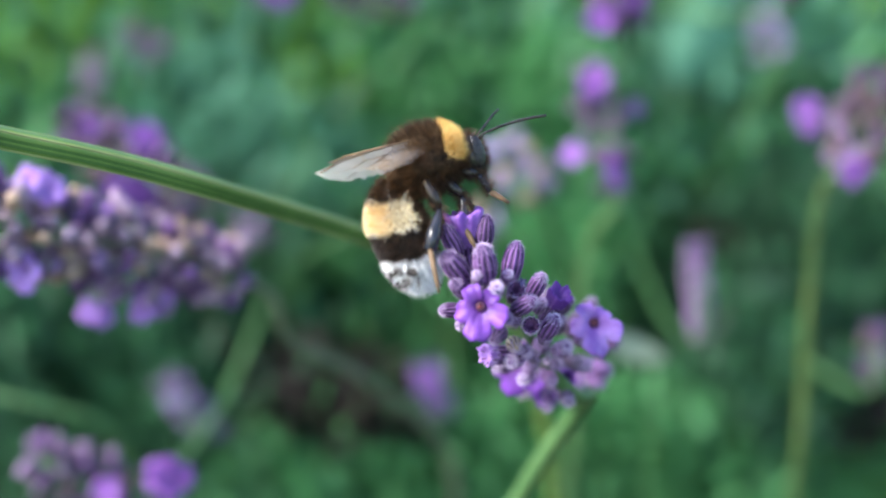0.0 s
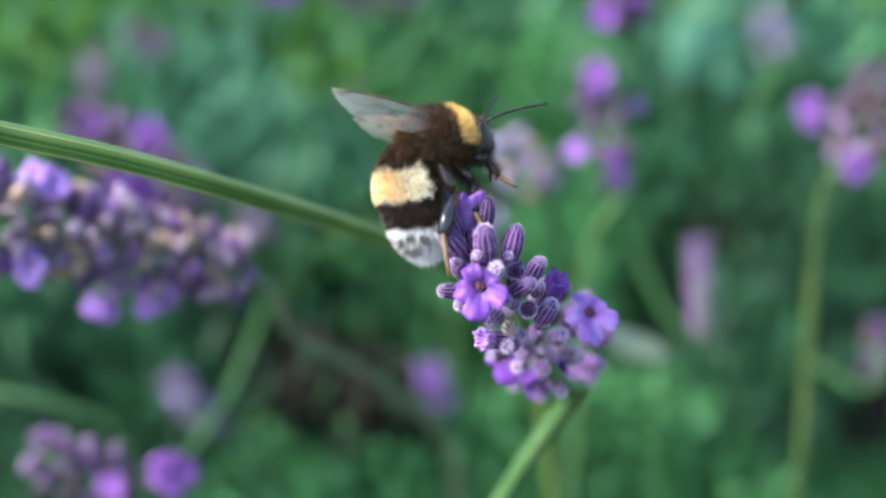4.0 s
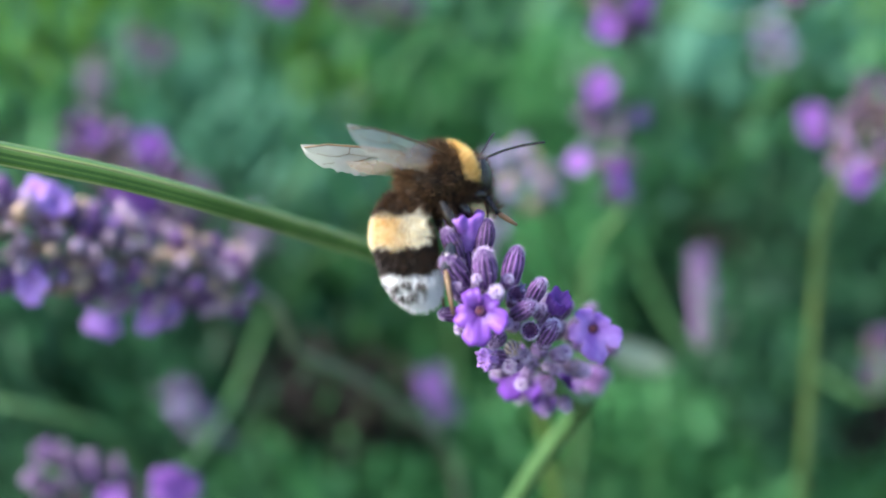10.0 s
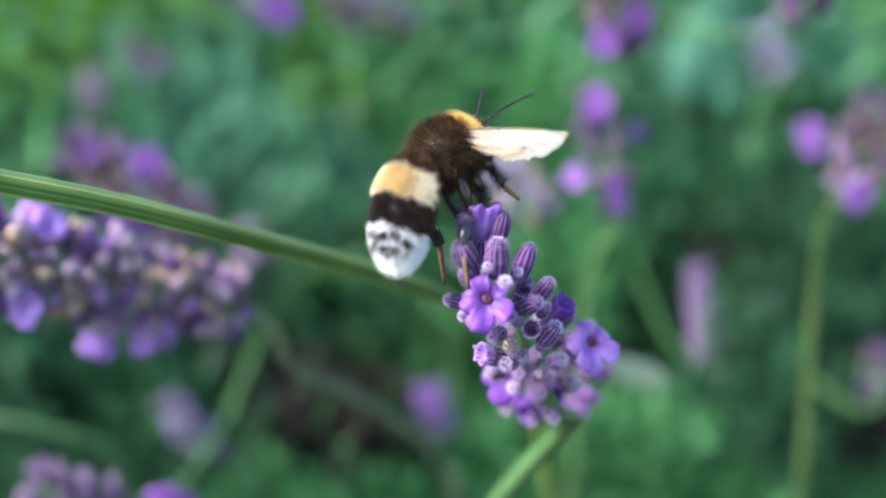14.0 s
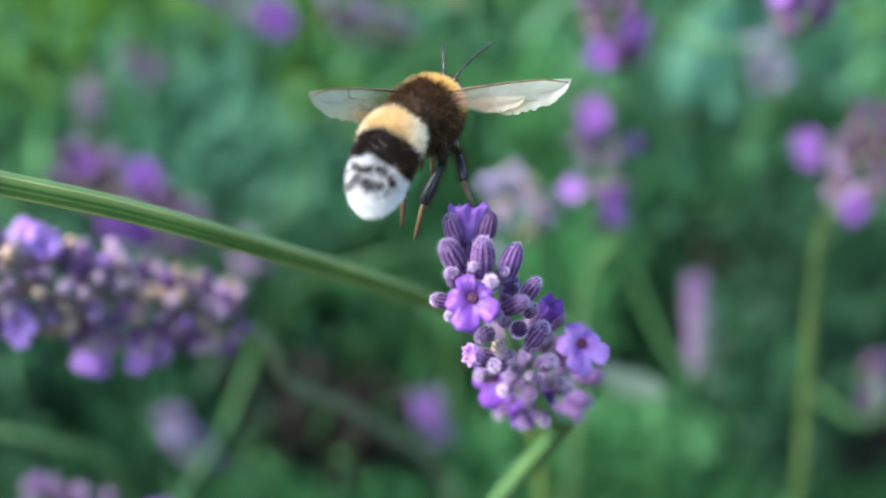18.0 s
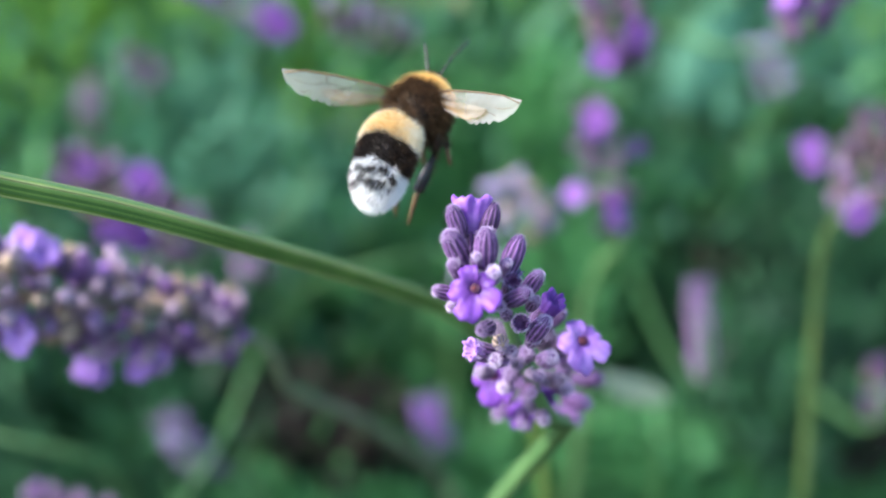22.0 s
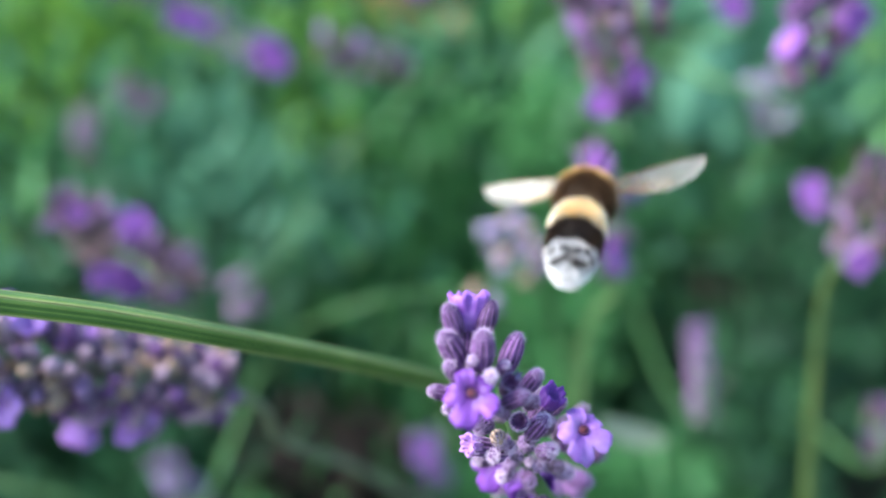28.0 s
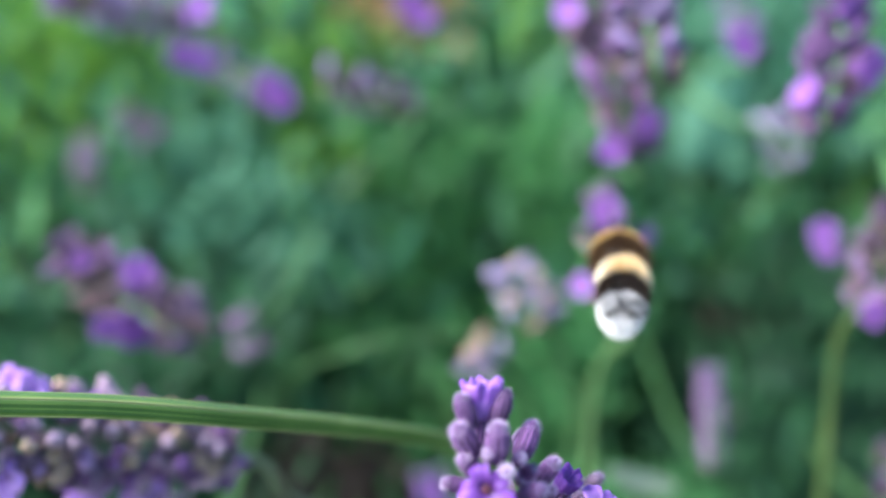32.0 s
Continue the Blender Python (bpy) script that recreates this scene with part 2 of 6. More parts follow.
WING = wing_material()
LEAF_TONES = [
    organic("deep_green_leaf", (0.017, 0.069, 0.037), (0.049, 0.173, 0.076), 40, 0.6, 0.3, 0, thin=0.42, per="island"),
    organic("mid_green_leaf", (0.062, 0.228, 0.078), (0.128, 0.390, 0.147), 40, 0.6, 0.3, 0, thin=0.42, per="island"),
    organic("blue_green_leaf", (0.051, 0.189, 0.111), (0.121, 0.356, 0.229), 40, 0.6, 0.3, 0, thin=0.42, per="island"),
    organic("grey_green_leaf", (0.067, 0.228, 0.140), (0.150, 0.384, 0.256), 40, 0.7, 0.3, 0, thin=0.42, per="island"),
    organic("yellow_green_leaf", (0.104, 0.273, 0.048), (0.226, 0.468, 0.092), 40, 0.6, 0.3, 0, thin=0.42, per="island"),
    organic("dry_straw_leaf", (0.264, 0.160, 0.077), (0.504, 0.320, 0.165), 40, 0.7, 0.3, 0, thin=0.2, per="island"),
    # near-black: the deep shade of gaps put into a leaf colour
    organic("gap_shade_leaf", (0.006, 0.004, 0.003), (0.018, 0.012, 0.008), 40, 0.8, 0.3, 0, per="island"),
]
PALE_LEAF = organic("pale_silvery_leaf", (0.20, 0.29, 0.21), (0.36, 0.45, 0.36), 60, 0.7, 0.1, 0.2, thin=0.3)
SOIL = organic("dark_soil", (0.010, 0.007, 0.005), (0.035, 0.025, 0.017), 18, 0.95, 0.0, 0.6)
LAWN = organic("far_green_ground", (0.03, 0.09, 0.02), (0.07, 0.17, 0.05), 6, 0.9, 0.0, 0.4)


# ---- building blocks ----
def mesh_of(name, bm, *materials, smooth=True):
    me = bpy.data.meshes.new(name)
    bm.normal_update()
    bm.to_mesh(me)
    bm.free()
    for m in materials:
        me.materials.append(m)
    if smooth:
        for f in me.polygons:
            f.use_smooth = True
    return me


def raw_mesh(name, verts, faces, *materials, tones=None):
    me = bpy.data.meshes.new(name)
    me.from_pydata(verts, [], faces)
    for m in materials:
        me.materials.append(m)
    for i, f in enumerate(me.polygons):
        f.use_smooth = True
        if tones:
            f.material_index = tones[i]
    me.update()
    return me


def put(name, me, parent, m=None, label=""):
    ob = new(name, me)
    ob.parent = parent
    if m is not None:
        ob.matrix_basis = m
    if label:
        ob["label"] = label
    return ob


def part(name, bm, material, parent, label="", m=None):
    return put(name, mesh_of(name, bm, material), parent, m, label)


def ring_surface(bm, rings, close_start=True, close_end=True):
    """Skin a row of closed rings of points."""
    made = [[bm.verts.new(p) for p in ring] for ring in rings]
    k = len(made[0])
    for a, b in zip(made, made[1:]):
        for i in range(k):
            bm.faces.new((a[i], a[(i + 1) % k], b[(i + 1) % k], b[i]))
    if close_start:
        bm.faces.new(made[0][::-1])
    if close_end:
        bm.faces.new(made[-1])
    return made


def frames_along(points):
    pts = [Vector(p) for p in points]
    out = []
    ref = None
    for i, p in enumerate(pts):
        d = (pts[min(i + 1, len(pts) - 1)] - pts[max(i - 1, 0)]).normalized()
        if ref is None:
            ref = d.orthogonal().normalized()
        ref = (ref - d * ref.dot(d)).normalized()
        out.append((p, ref.copy(), d.cross(ref)))
    return out


def tube(bm, points, radii, k=8, ridges=0, depth=0.0, streaks=None):
    rings = []
    for (p, u, v), r in zip(frames_along(points), radii):
        ring = []
        for i in range(k):
            a = math.tau * i / k
            q = r * (1 + depth * math.cos(ridges * a))
            ring.append(p + u * (q * math.cos(a)) + v * (q * math.sin(a)))
        rings.append(ring)
    first = len(bm.faces)
    ring_surface(bm, rings)
    if streaks:
        bm.faces.ensure_lookup_table()
        for n, f in enumerate(bm.faces[first:first + k * (len(rings) - 1)]):
            f.material_index = streaks[n % k % len(streaks)]


def bezier(pts, n):
    """Smooth line through the points given."""
    p = [Vector(q) for q in pts]
    p = [p[0] * 2 - p[1]] + p + [p[-1] * 2 - p[-2]]
    out = []
    for i in range(1, len(p) - 2):
        for j in range(n):
            t = j / n
            a, b, c, d = p[i - 1], p[i], p[i + 1], p[i + 2]
            out.append(0.5 * (2 * b + (c - a) * t + (2 * a - 5 * b + 4 * c - d) * t * t + (3 * b - a - 3 * c + d) * t ** 3))
    out.append(p[-2])
    return out


def along(d, roll=0.0):
    """A turn that takes local z to the direction d."""
    return Vector(d).normalized().to_track_quat("Z", "Y").to_matrix().to_4x4() @ Matrix.Rotation(roll, 4, "Z")


# ---- lavender: shared pieces, 1 unit = 1 mm, grown along local z ----
MM = 0.001


def calyx_mesh(name, material, tip, hairs, rnd):
    """tip: 'bud' closed and pointed, 'mouth' open with five small teeth."""
    bm = bmesh.new()
    k, rings = 44, []
    prof = {"bud": ((0, .28), (.08, .55), (.25, .86), (.5, 1.0), (.72, .92), (.88, .66), (.97, .32), (1.0, .08)),
            "mouth": ((0, .28), (.08, .55), (.25, .84), (.5, .98), (.75, 1.0), (.92, .96), (1.0, .98), (.98, .74), (.8, .62), (.55, .5))}[tip]
    for s, r in prof:
        ring = []
        for i in range(k):
            a = math.tau * i / k
            rr = 1.08 * MM * r * (1 + 0.09 * math.cos(11 * a))
            z = s * 4.6 * MM
            if tip == "mouth" and s > 0.9:
                z += 0.22 * MM * math.cos(5 * a)
            ring.append((rr * math.cos(a), rr * math.sin(a), z))
        rings.append(ring)
    ring_surface(bm, rings)
    if tip == "mouth":
        for n, f in enumerate(bm.faces):
            f.material_index = 2 if n >= 7 * k else 0
    for _ in range(hairs):
        s = rnd.uniform(0.05, 0.99) if rnd.random() < .35 else rnd.uniform(.8, .99)
        a = (rnd.randrange(11) + rnd.gauss(0, .3)) * math.tau / 11
        r0 = 0.3
        for (s0, q0), (s1, q1) in zip(prof, prof[1:]):
            if s0 <= s <= s1:
                r0 = q0 + (q1 - q0) * (s - s0) / max(1e-6, s1 - s0)
        p = Vector((1.1 * MM * r0 * math.cos(a), 1.1 * MM * r0 * math.sin(a), s * 4.6 * MM))
        d = Vector((math.cos(a), math.sin(a), rnd.uniform(-.2, .9))).normalized()
        w = Vector((-math.sin(a), math.cos(a), 0)) * 0.03 * MM
        L = rnd.uniform(.2, .5) * MM
        f = bm.faces.new([bm.verts.new(q) for q in (p - w - d * .05 * MM, p + w - d * .05 * MM, p + d * L)])
        f.material_index = 1
    return mesh_of(name, bm, material, DOWN, DRY_MOUTH if material == CALYX_DRY else MOUTH)


def corolla_mesh(name, material, rnd):
    """A tube flaring into two upper and three broader lower lobes with a frilled rim."""
    bm = bmesh.new()
    k, m = 60, 9
    rings = [[(0.5 * MM * math.cos(math.tau * i / k), 0.5 * MM * math.sin(math.tau * i / k), -3.2 * MM) for i in range(k)],
             [(0.7 * MM * math.cos(math.tau * i / k), 0.7 * MM * math.sin(math.tau * i / k), -0.9 * MM) for i in range(k)]]
    size = [rnd.uniform(1.0, 1.25), rnd.uniform(.95, 1.2), rnd.uniform(.75, .95), rnd.uniform(1.0, 1.35), rnd.uniform(.7, .95)]
    tilt = [rnd.uniform(.2, 1.0), rnd.uniform(.2, 1.0)] + [rnd.uniform(-.9, .3) for _ in range(3)]
    shift = [rnd.uniform(-.12, .12) for _ in range(5)]
    for j in range(m):
        t = j / (m - 1)
        ring = []
        for i in range(k):
            a = math.tau * i / k
            which = int(a / (math.tau / 5)) % 5
            q = (a / (math.tau / 5)) % 1.0
            lobe = math.sin(math.pi * min(1, max(0, q + shift[which] * math.sin(math.pi * q)))) ** 0.42
            reach = (0.62 + t * (1.35 + 1.1 * lobe * size[which])) * MM
            rise = MM * (0.55 * math.sin(t * 2.4) + tilt[which] * t * t * lobe)
            rise += MM * t * t * (0.42 * math.sin(4 * a + which * 2.1) + .16 * math.cos(11 * a + which)) * lobe
            reach *= 1 + .22 * t * math.cos(a - .63)
            wob = 1 + t * (.03 * math.sin(9 * a + which * 1.3) + .03 * math.sin(17 * a + which))
            ring.append((reach * wob * math.cos(a), reach * wob * math.sin(a), rise))
        rings.append(ring)
    # the front of the lobes, then back down into the tube, a little above the underside
    front = [[(x, y, z + 0.13 * MM) for x, y, z in ring] for ring in rings[:1:-1]]
    front.append([(x * .6, y * .6, z) for x, y, z in rings[1]])
    ring_surface(bm, rings + front)
    return mesh_of(name, bm, material)


def cup_mesh(name, material, rnd):
    """A half-open flower: a swelling tube of overlapping petals with a frilled rim."""
    bm = bmesh.new()
    k = 60
    rings = []
    for s, rad in ((-3.2, .55), (-1.6, .8), (-.6, 1.15), (.4, 1.55), (1.3, 1.7), (2.0, 1.78), (2.5, 1.85), (2.75, 1.7), (2.3, 1.25), (1.2, .8)):
        ring = []
        for i in range(k):
            a = math.tau * i / k
            up = max(0, s) / 2.7
            fold = 1 + .15 * up * math.cos(5 * a + .6) + .09 * up * math.cos(11 * a + 1.3)
            z = s + up * (.14 * math.cos(5 * a) + .09 * math.sin(13 * a) + .16 * math.sin(8 * a + 1) + .3 * math.cos(a + 2))
            ring.append((rad * fold * MM * math.cos(a), rad * fold * MM * math.sin(a), z * MM))
        rings.append(ring)
    ring_surface(bm, rings)
    return mesh_of(name, bm, material)


def throat_mesh():
    bm = bmesh.new()
    rings = []
    for s, r in ((-.30, .56), (-.02, .52), (.02, .38), (-.1, .26), (-.4, .12)):
        rings.append([(r * MM * math.cos(math.tau * i / 14), r * MM * math.sin(math.tau * i / 14), s * MM + .45 * MM) for i in range(14)])
    ring_surface(bm, rings)
    return mesh_of("throat", bm, THROAT)


RND = random.Random(11)
BUDS = [calyx_mesh("calyx", CALYX, "bud", 480, RND) for _ in range(3)]
MOUTHS = [calyx_mesh("calyx", CALYX, "mouth", 380, RND) for _ in range(2)]
DRIES = [calyx_mesh("calyx", CALYX_DRY, "bud", 300, RND) for _ in range(2)]
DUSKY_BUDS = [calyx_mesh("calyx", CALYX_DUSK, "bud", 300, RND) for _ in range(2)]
FAR_BUDS = [calyx_mesh("calyx", CALYX_GREY, t, 0, RND) for t in ("bud", "mouth")] + [calyx_mesh("calyx", CALYX, "bud", 0, RND)]
PALE_SET = [calyx_mesh("calyx", CALYX_PALE, t, 0, RND) for t in ("bud", "mouth")]
FADED_SET = [calyx_mesh("calyx", m, t, 0, RND) for m, t in ((CALYX_FADED, "bud"), (CALYX_FADED, "bud"), (CALYX, "bud"))]
DUSK_SET = [calyx_mesh("calyx", m, t, 0, RND) for m, t in ((CALYX_DUSK, "bud"), (CALYX_MAUVE, "bud"), (CALYX_DUSK, "mouth"))]
FAR_DRY = [calyx_mesh("calyx", CALYX_DRY, "bud", 0, RND)]
FAR_BROWN = [calyx_mesh("calyx", CALYX_BROWN, "bud", 0, RND)]
FLOWERS = [corolla_mesh("corolla", PETAL, RND) for _ in range(4)]
PALE_FLOWERS = [corolla_mesh("corolla", PETAL_PALE, RND) for _ in range(2)]
FAR_FLOWERS = [corolla_mesh("corolla", PETAL_FAR, RND) for _ in range(3)]
CUPS = [cup_mesh("corolla", PETAL_PALE, RND), cup_mesh("corolla", PETAL, RND)]
THROATS = throat_mesh()


def sized(at, d, length, width, roll, unit=4.6):
    s = length / unit
    return Matrix.Translation(Vector(at) * MM) @ along(d, roll) @ Matrix.Diagonal((s * width, s * width, s, 1))


def bud(head, at, d, length=4.6, width=1.0):
    b = Vector(at) - Vector(d).normalized() * length * 0.5
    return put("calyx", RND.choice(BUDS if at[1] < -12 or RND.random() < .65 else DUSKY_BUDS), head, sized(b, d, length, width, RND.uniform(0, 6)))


def mouth(head, at, d, length=4.6, width=1.0):
    b = Vector(at) - Vector(d).normalized() * length * 0.9
    return put("calyx", RND.choice(MOUTHS), head, sized(b, d, length, width, RND.uniform(0, 6)), "open calyx with a dark mouth")


def dry(head, at, d, length=4.6, width=1.0):
    b = Vector(at) - Vector(d).normalized() * length * 0.6
    return put("calyx", RND.choice(DRIES), head, sized(b, d, length, width, RND.uniform(0, 6)), "withered brown calyx")


def flower(head, at, d, length=6.0, width=1.0, pale=False):
    n = Vector(d).normalized()
    m = along(d)
    hang = math.atan2(-m[2][1], -m[2][0]) - .63 + RND.uniform(-.3, .3)
    put("calyx", RND.choice(MOUTHS), head, sized(Vector(at) - n * 5.6, d, 4.4, 1.0, 0))
    c = put("corolla", RND.choice(PALE_FLOWERS if pale else FLOWERS), head, sized(at, d, length, width, hang, 6.0), "open violet corolla with five lobes")
    if length > 5:
        th = put("throat", THROATS, c, None, "dark throat")
        bm = bmesh.new()
        bmesh.ops.create_icosphere(bm, subdivisions=2, radius=0.2 * MM, matrix=Matrix.Translation((0.08 * MM, -0.05 * MM, 0.5 * MM)))
        put("anther", mesh_of("anther", bm, POLLEN), c, None, "reddish anther")
    return c


def cup(head, at, d, length=5.0, width=1.0):
    n = Vector(d).normalized()
    put("calyx", RND.choice(MOUTHS), head, sized(Vector(at) - n * length * .95, d, 4.2, 1.0, 0))
    return put("corolla", CUPS[0] if width > 1 else RND.choice(CUPS), head, sized(at, d, length, width, RND.uniform(0, 6), 5.0), "half-open pale violet corolla")


def grow_stem(parent, points, r0, r1, material, origin, ridged=False, label=""):
    """A stem along world points, from the top to the ground, as a part of a thing at origin."""
    line = [Vector(p) for p in points]
    short = line[-2] + (line[-1] - line[-2]).normalized() * (line[-2] - line[-3]).length
    pts = [p - Vector(origin) for p in bezier(line[:-1] + [short], 10) + [line[-1]]]
    bm = bmesh.new()
    n = len(pts) - 1
    tube(bm, pts, [r0 + (r1 - r0) * i / n for i in range(n + 1)], 32 if ridged else 10, 4 if ridged else 0, 0.10 if ridged else 0)
    return part("stem", bm, material, parent, label)


def lavender(tip, base, way, label, seed, flowers=(), dense=6, radius=3.4, dry_share=0.15, stem_mat=None, spacing=3.6, root=None, size=1.0, back=0.05, calyces=None):
    """A lavender with its head from base to tip (world), whorl upon whorl, on a stem through way to the ground."""
    rnd = random.Random(seed)
    tip, base, way = Vector(tip), Vector(base), [Vector(w) for w in way]
    for i, w in enumerate(way):
        w.y += back * (i + 1) ** 2
    foot = Vector(root) if root else Vector((way[-1].x, way[-1].y + 0.16, 0))
    thing = tagged(new("lavender_flower"), label, "lavender", "lavender flowers")
    thing.location = foot
    axis = tip - base
    ln = axis.length
    ax = axis.normalized()
    u = ax.orthogonal().normalized()
    v = ax.cross(u)
    grow_stem(thing, [tip - ax * 0.003, base] + way + [foot], 0.0006, 0.0015 if stem_mat == STEM_OLIVE else 0.0013, stem_mat or STEM_FAR, foot)
    whorls = max(2, int(ln / (spacing * MM)))
    for wi in range(whorls):
        f = (wi + 0.5) / whorls
        c = base + axis * f - foot
        count = dense if f < 0.85 else max(3, dense - 2)
        r = radius * MM * (1.0 if 0.15 < f < 0.8 else 0.72)
        ph = rnd.uniform(0, 6)
        for i in range(count):
            a = ph + math.tau * i / count + rnd.uniform(-.25, .25)
            o = u * math.cos(a) + v * math.sin(a)
            d = (o + ax * rnd.uniform(.1, 1.0) + u * rnd.uniform(-.3, .3) + v * rnd.uniform(-.3, .3)).normalized()
            p = (c + o * r * rnd.uniform(.55, 1.05) + axis * rnd.uniform(-.35, .35) / whorls) / MM
            L = rnd.uniform(4.0, 5.2) * size
            me = (FAR_DRY if radius > 5.5 else FAR_BROWN)[0] if rnd.random() < dry_share else rnd.choice(calyces or FAR_BUDS)
            put("calyx", me, thing, sized(p - d * L * .45, d, L, 1.0, rnd.uniform(0, 6)))
    for fp, fd, fs in flowers:
        p = (Vector(fp) - foot) / MM
        put("corolla", rnd.choice(PALE_FLOWERS if radius > 5.5 else FAR_FLOWERS), thing, sized(p, fd, fs if radius > 5.5 else fs * .85, 1.0, rnd.uniform(0, 6), 6.0), "open violet corolla")
    return thing


# ---- ground ----
bm = bmesh.new()
ring_in = [bm.verts.new((2.2 * math.cos(a * math.tau / 48), 0.6 + 2.2 * math.sin(a * math.tau / 48), 0)) for a in range(48)]
bm.faces.new(ring_in)
last = ring_in
for rr in (6, 20, 80, 400, 2500):
    nxt = [bm.verts.new((rr * math.cos(a * math.tau / 48), 0.6 + rr * math.sin(a * math.tau / 48), 0)) for a in range(48)]
    for i in range(48):
        f = bm.faces.new((last[i], nxt[i], nxt[(i + 1) % 48], last[(i + 1) % 48]))
        f.material_index = 1
    last = nxt
ground = tagged(new("ground", mesh_of("ground", bm, SOIL, LAWN, smooth=False)), "dark garden soil running out into green ground", "ground", kind="structure")

# ---- the lavender head that the bee visits ----
PIVOT = Vector((0.01182, 0.01674, 0.48015))
visited_root = Vector((PIVOT.x - 0.015, PIVOT.y + 0.045, 0))
visited = tagged(new("lavender_flower"), "violet lavender head with open flowers, downy buds and green stem", "lavender", "lavender flowers")
visited.location = visited_root
head = new("flower_head")
head.parent = visited
bm = bmesh.new()
HEAD_LINE = [(-7.0, -14.0, 20.0), (-4.5, -9.0, 11.5), (-1.4, -3.5, 4.5), (0.8, 0, 1.2), (2.6, 5.0, 0.2), (2.2, 9.0, -1.6), (0.6, 12.6, -4.2), (-2.0, 18.0, -8.4), (-5.2, 23.6, -13.8), (-8.6, 29.0, -20.0), (-13.0, 36.0, -29.0), (-20.0, 44.0, -44.0)]
line = bezier([Vector(p) * MM for p in HEAD_LINE], 8)
tube(bm, line, [(0.5 + 0.75 * min(1, i / (len(line) * .6))) * MM for i in range(len(line))], 24, 4, .1)
part("stalk", bm, STEM_SOFT, head)
grow_stem(visited, [Vector((-0.0100, 0.0410, 0.4250)), Vector((-0.0135, 0.0520, 0.3850)), visited_root + Vector((-0.006, 0.004, 0.2)), visited_root], 0.0012, 0.0016, STEM_SOFT, visited_root)
cup(head, (-9.30, -21.21, 23.29), (0.03, -0.20, 1.00), 4.3, 1.20)
bud(head, (-10.74, -23.21, 23.04), (-0.30, -0.30, 0.90), 3.8, 1.00)
bud(head, (-7.55, -22.21, 23.22), (0.25, -0.20, 0.95), 3.9, 1.00)
bud(head, (-10.78, -24.21, 20.49), (-0.42, -0.40, 0.80), 4.3, 1.10)
bud(head, (-8.00, -25.21, 20.49), (0.02, -0.35, 0.93), 4.3, 1.10)
bud(head, (-5.23, -21.21, 19.83), (0.35, -0.10, 0.93), 4.6, 0.95)
bud(head, (-10.53, -24.21, 18.36), (-0.40, -0.60, 0.60), 3.4, 1.00)
bud(head, (-7.36, -25.71, 17.97), (0.05, -0.93, 0.35), 3.3, 1.00)
flower(head, (-9.02, -26.71, 16.80), (-0.08, -0.97, 0.12), 5.1, 1.00)
bud(head, (-11.69, -22.21, 16.25), (-0.80, -0.45, 0.20), 3.1, 1.00)
mouth(head, (-5.34, -23.21, 17.41), (0.15, -0.85, 0.50), 3.4, 1.00)
bud(head, (-3.37, -21.21, 17.11), (0.50, -0.45, 0.72), 3.6, 1.00)
bud(head, (-4.99, -24.21, 15.88), (0.65, -0.60, 0.35), 3.6, 1.00)
mouth(head, (-4.30, -19.67, 13.27), (0.05, -0.97, 0.15), 3.5, 1.00)
bud(head, (-2.50, -18.73, 12.57), (0.45, -0.60, 0.62), 3.9, 1.00)
cup(head, (-1.40, -14.93, 14.25), (0.50, -0.40, 0.75), 3.4, 1.00)
bud(head, (-7.63, -18.91, 12.70), (-0.40, -0.85, -0.10), 3.4, 1.00)
dry(head, (-6.11, -16.82, 11.10), (0.10, -0.90, -0.10), 3.4, 1.00)
cup(head, (-8.02, -14.93, 10.04), (-0.75, -0.55, 0.20), 3.0, 1.00)
bud(head, (-6.12, -14.47, 9.24), (-0.40, -0.85, 0.00), 3.8, 1.00)
bud(head, (-0.93, -11.85, 9.02), (0.20, -0.90, 0.30), 3.9, 1.00)
flower(head, (3.04, -8.85, 10.83), (0.20, -0.92, 0.25), 5.7, 1.00, True)
bud(head, (1.46, -2.61, 10.10), (0.40, -0.60, 0.60), 4.3, 1.00)
bud(head, (-4.38, -5.69, 7.03), (-0.20, -0.95, 0.10), 4.0, 1.00)
flower(head, (-6.18, -2.61, 6.57), (-0.50, -0.75, -0.30), 5.7, 1.00)
bud(head, (1.61, 0.47, 4.91), (0.40, -0.90, 0.00), 4.3, 1.00)
bud(head, (4.40, 9.71, 2.28), (0.65, -0.65, -0.15), 4.6, 1.00)
bud(head, (-1.48, 3.55, 2.88), (0.00, -0.95, -0.20), 4.4, 1.00)
bud(head, (-0.39, -2.61, 6.28), (0.10, -0.95, 0.00), 3.9, 1.00)
bud(head, (1.52, 9.71, 1.00), (0.15, -0.90, -0.30), 4.2, 1.00)
bud(head, (6.04, 12.79, 4.69), (0.75, -0.55, 0.10), 4.7, 1.00)
cup(head, (-2.20, 6.63, 1.72), (-0.20, -0.80, -0.40), 4.3, 1.00)
bud(head, (4.40, 15.87, -0.13), (0.40, -0.80, -0.30), 4.5, 1.00)
bud(head, (-4.09, 12.79, 1.09), (-0.50, -0.60, -0.40), 4.7, 1.00)
bud(head, (-8.61, -11.85, 22.19), (-0.10, 0.50, 0.90), 4.0, 1.00)
bud(head, (-5.17, -8.77, 17.45), (0.40, 0.70, 0.50), 4.1, 1.00)
bud(head, (-9.10, -8.77, 17.45), (-0.50, 0.70, 0.40), 4.1, 1.00)
bud(head, (-1.40, 0.47, 12.73), (0.50, 0.70, 0.40), 4.3, 1.00)
bud(head, (-5.61, 0.47, 11.52), (-0.50, 0.70, 0.30), 4.3, 1.00)
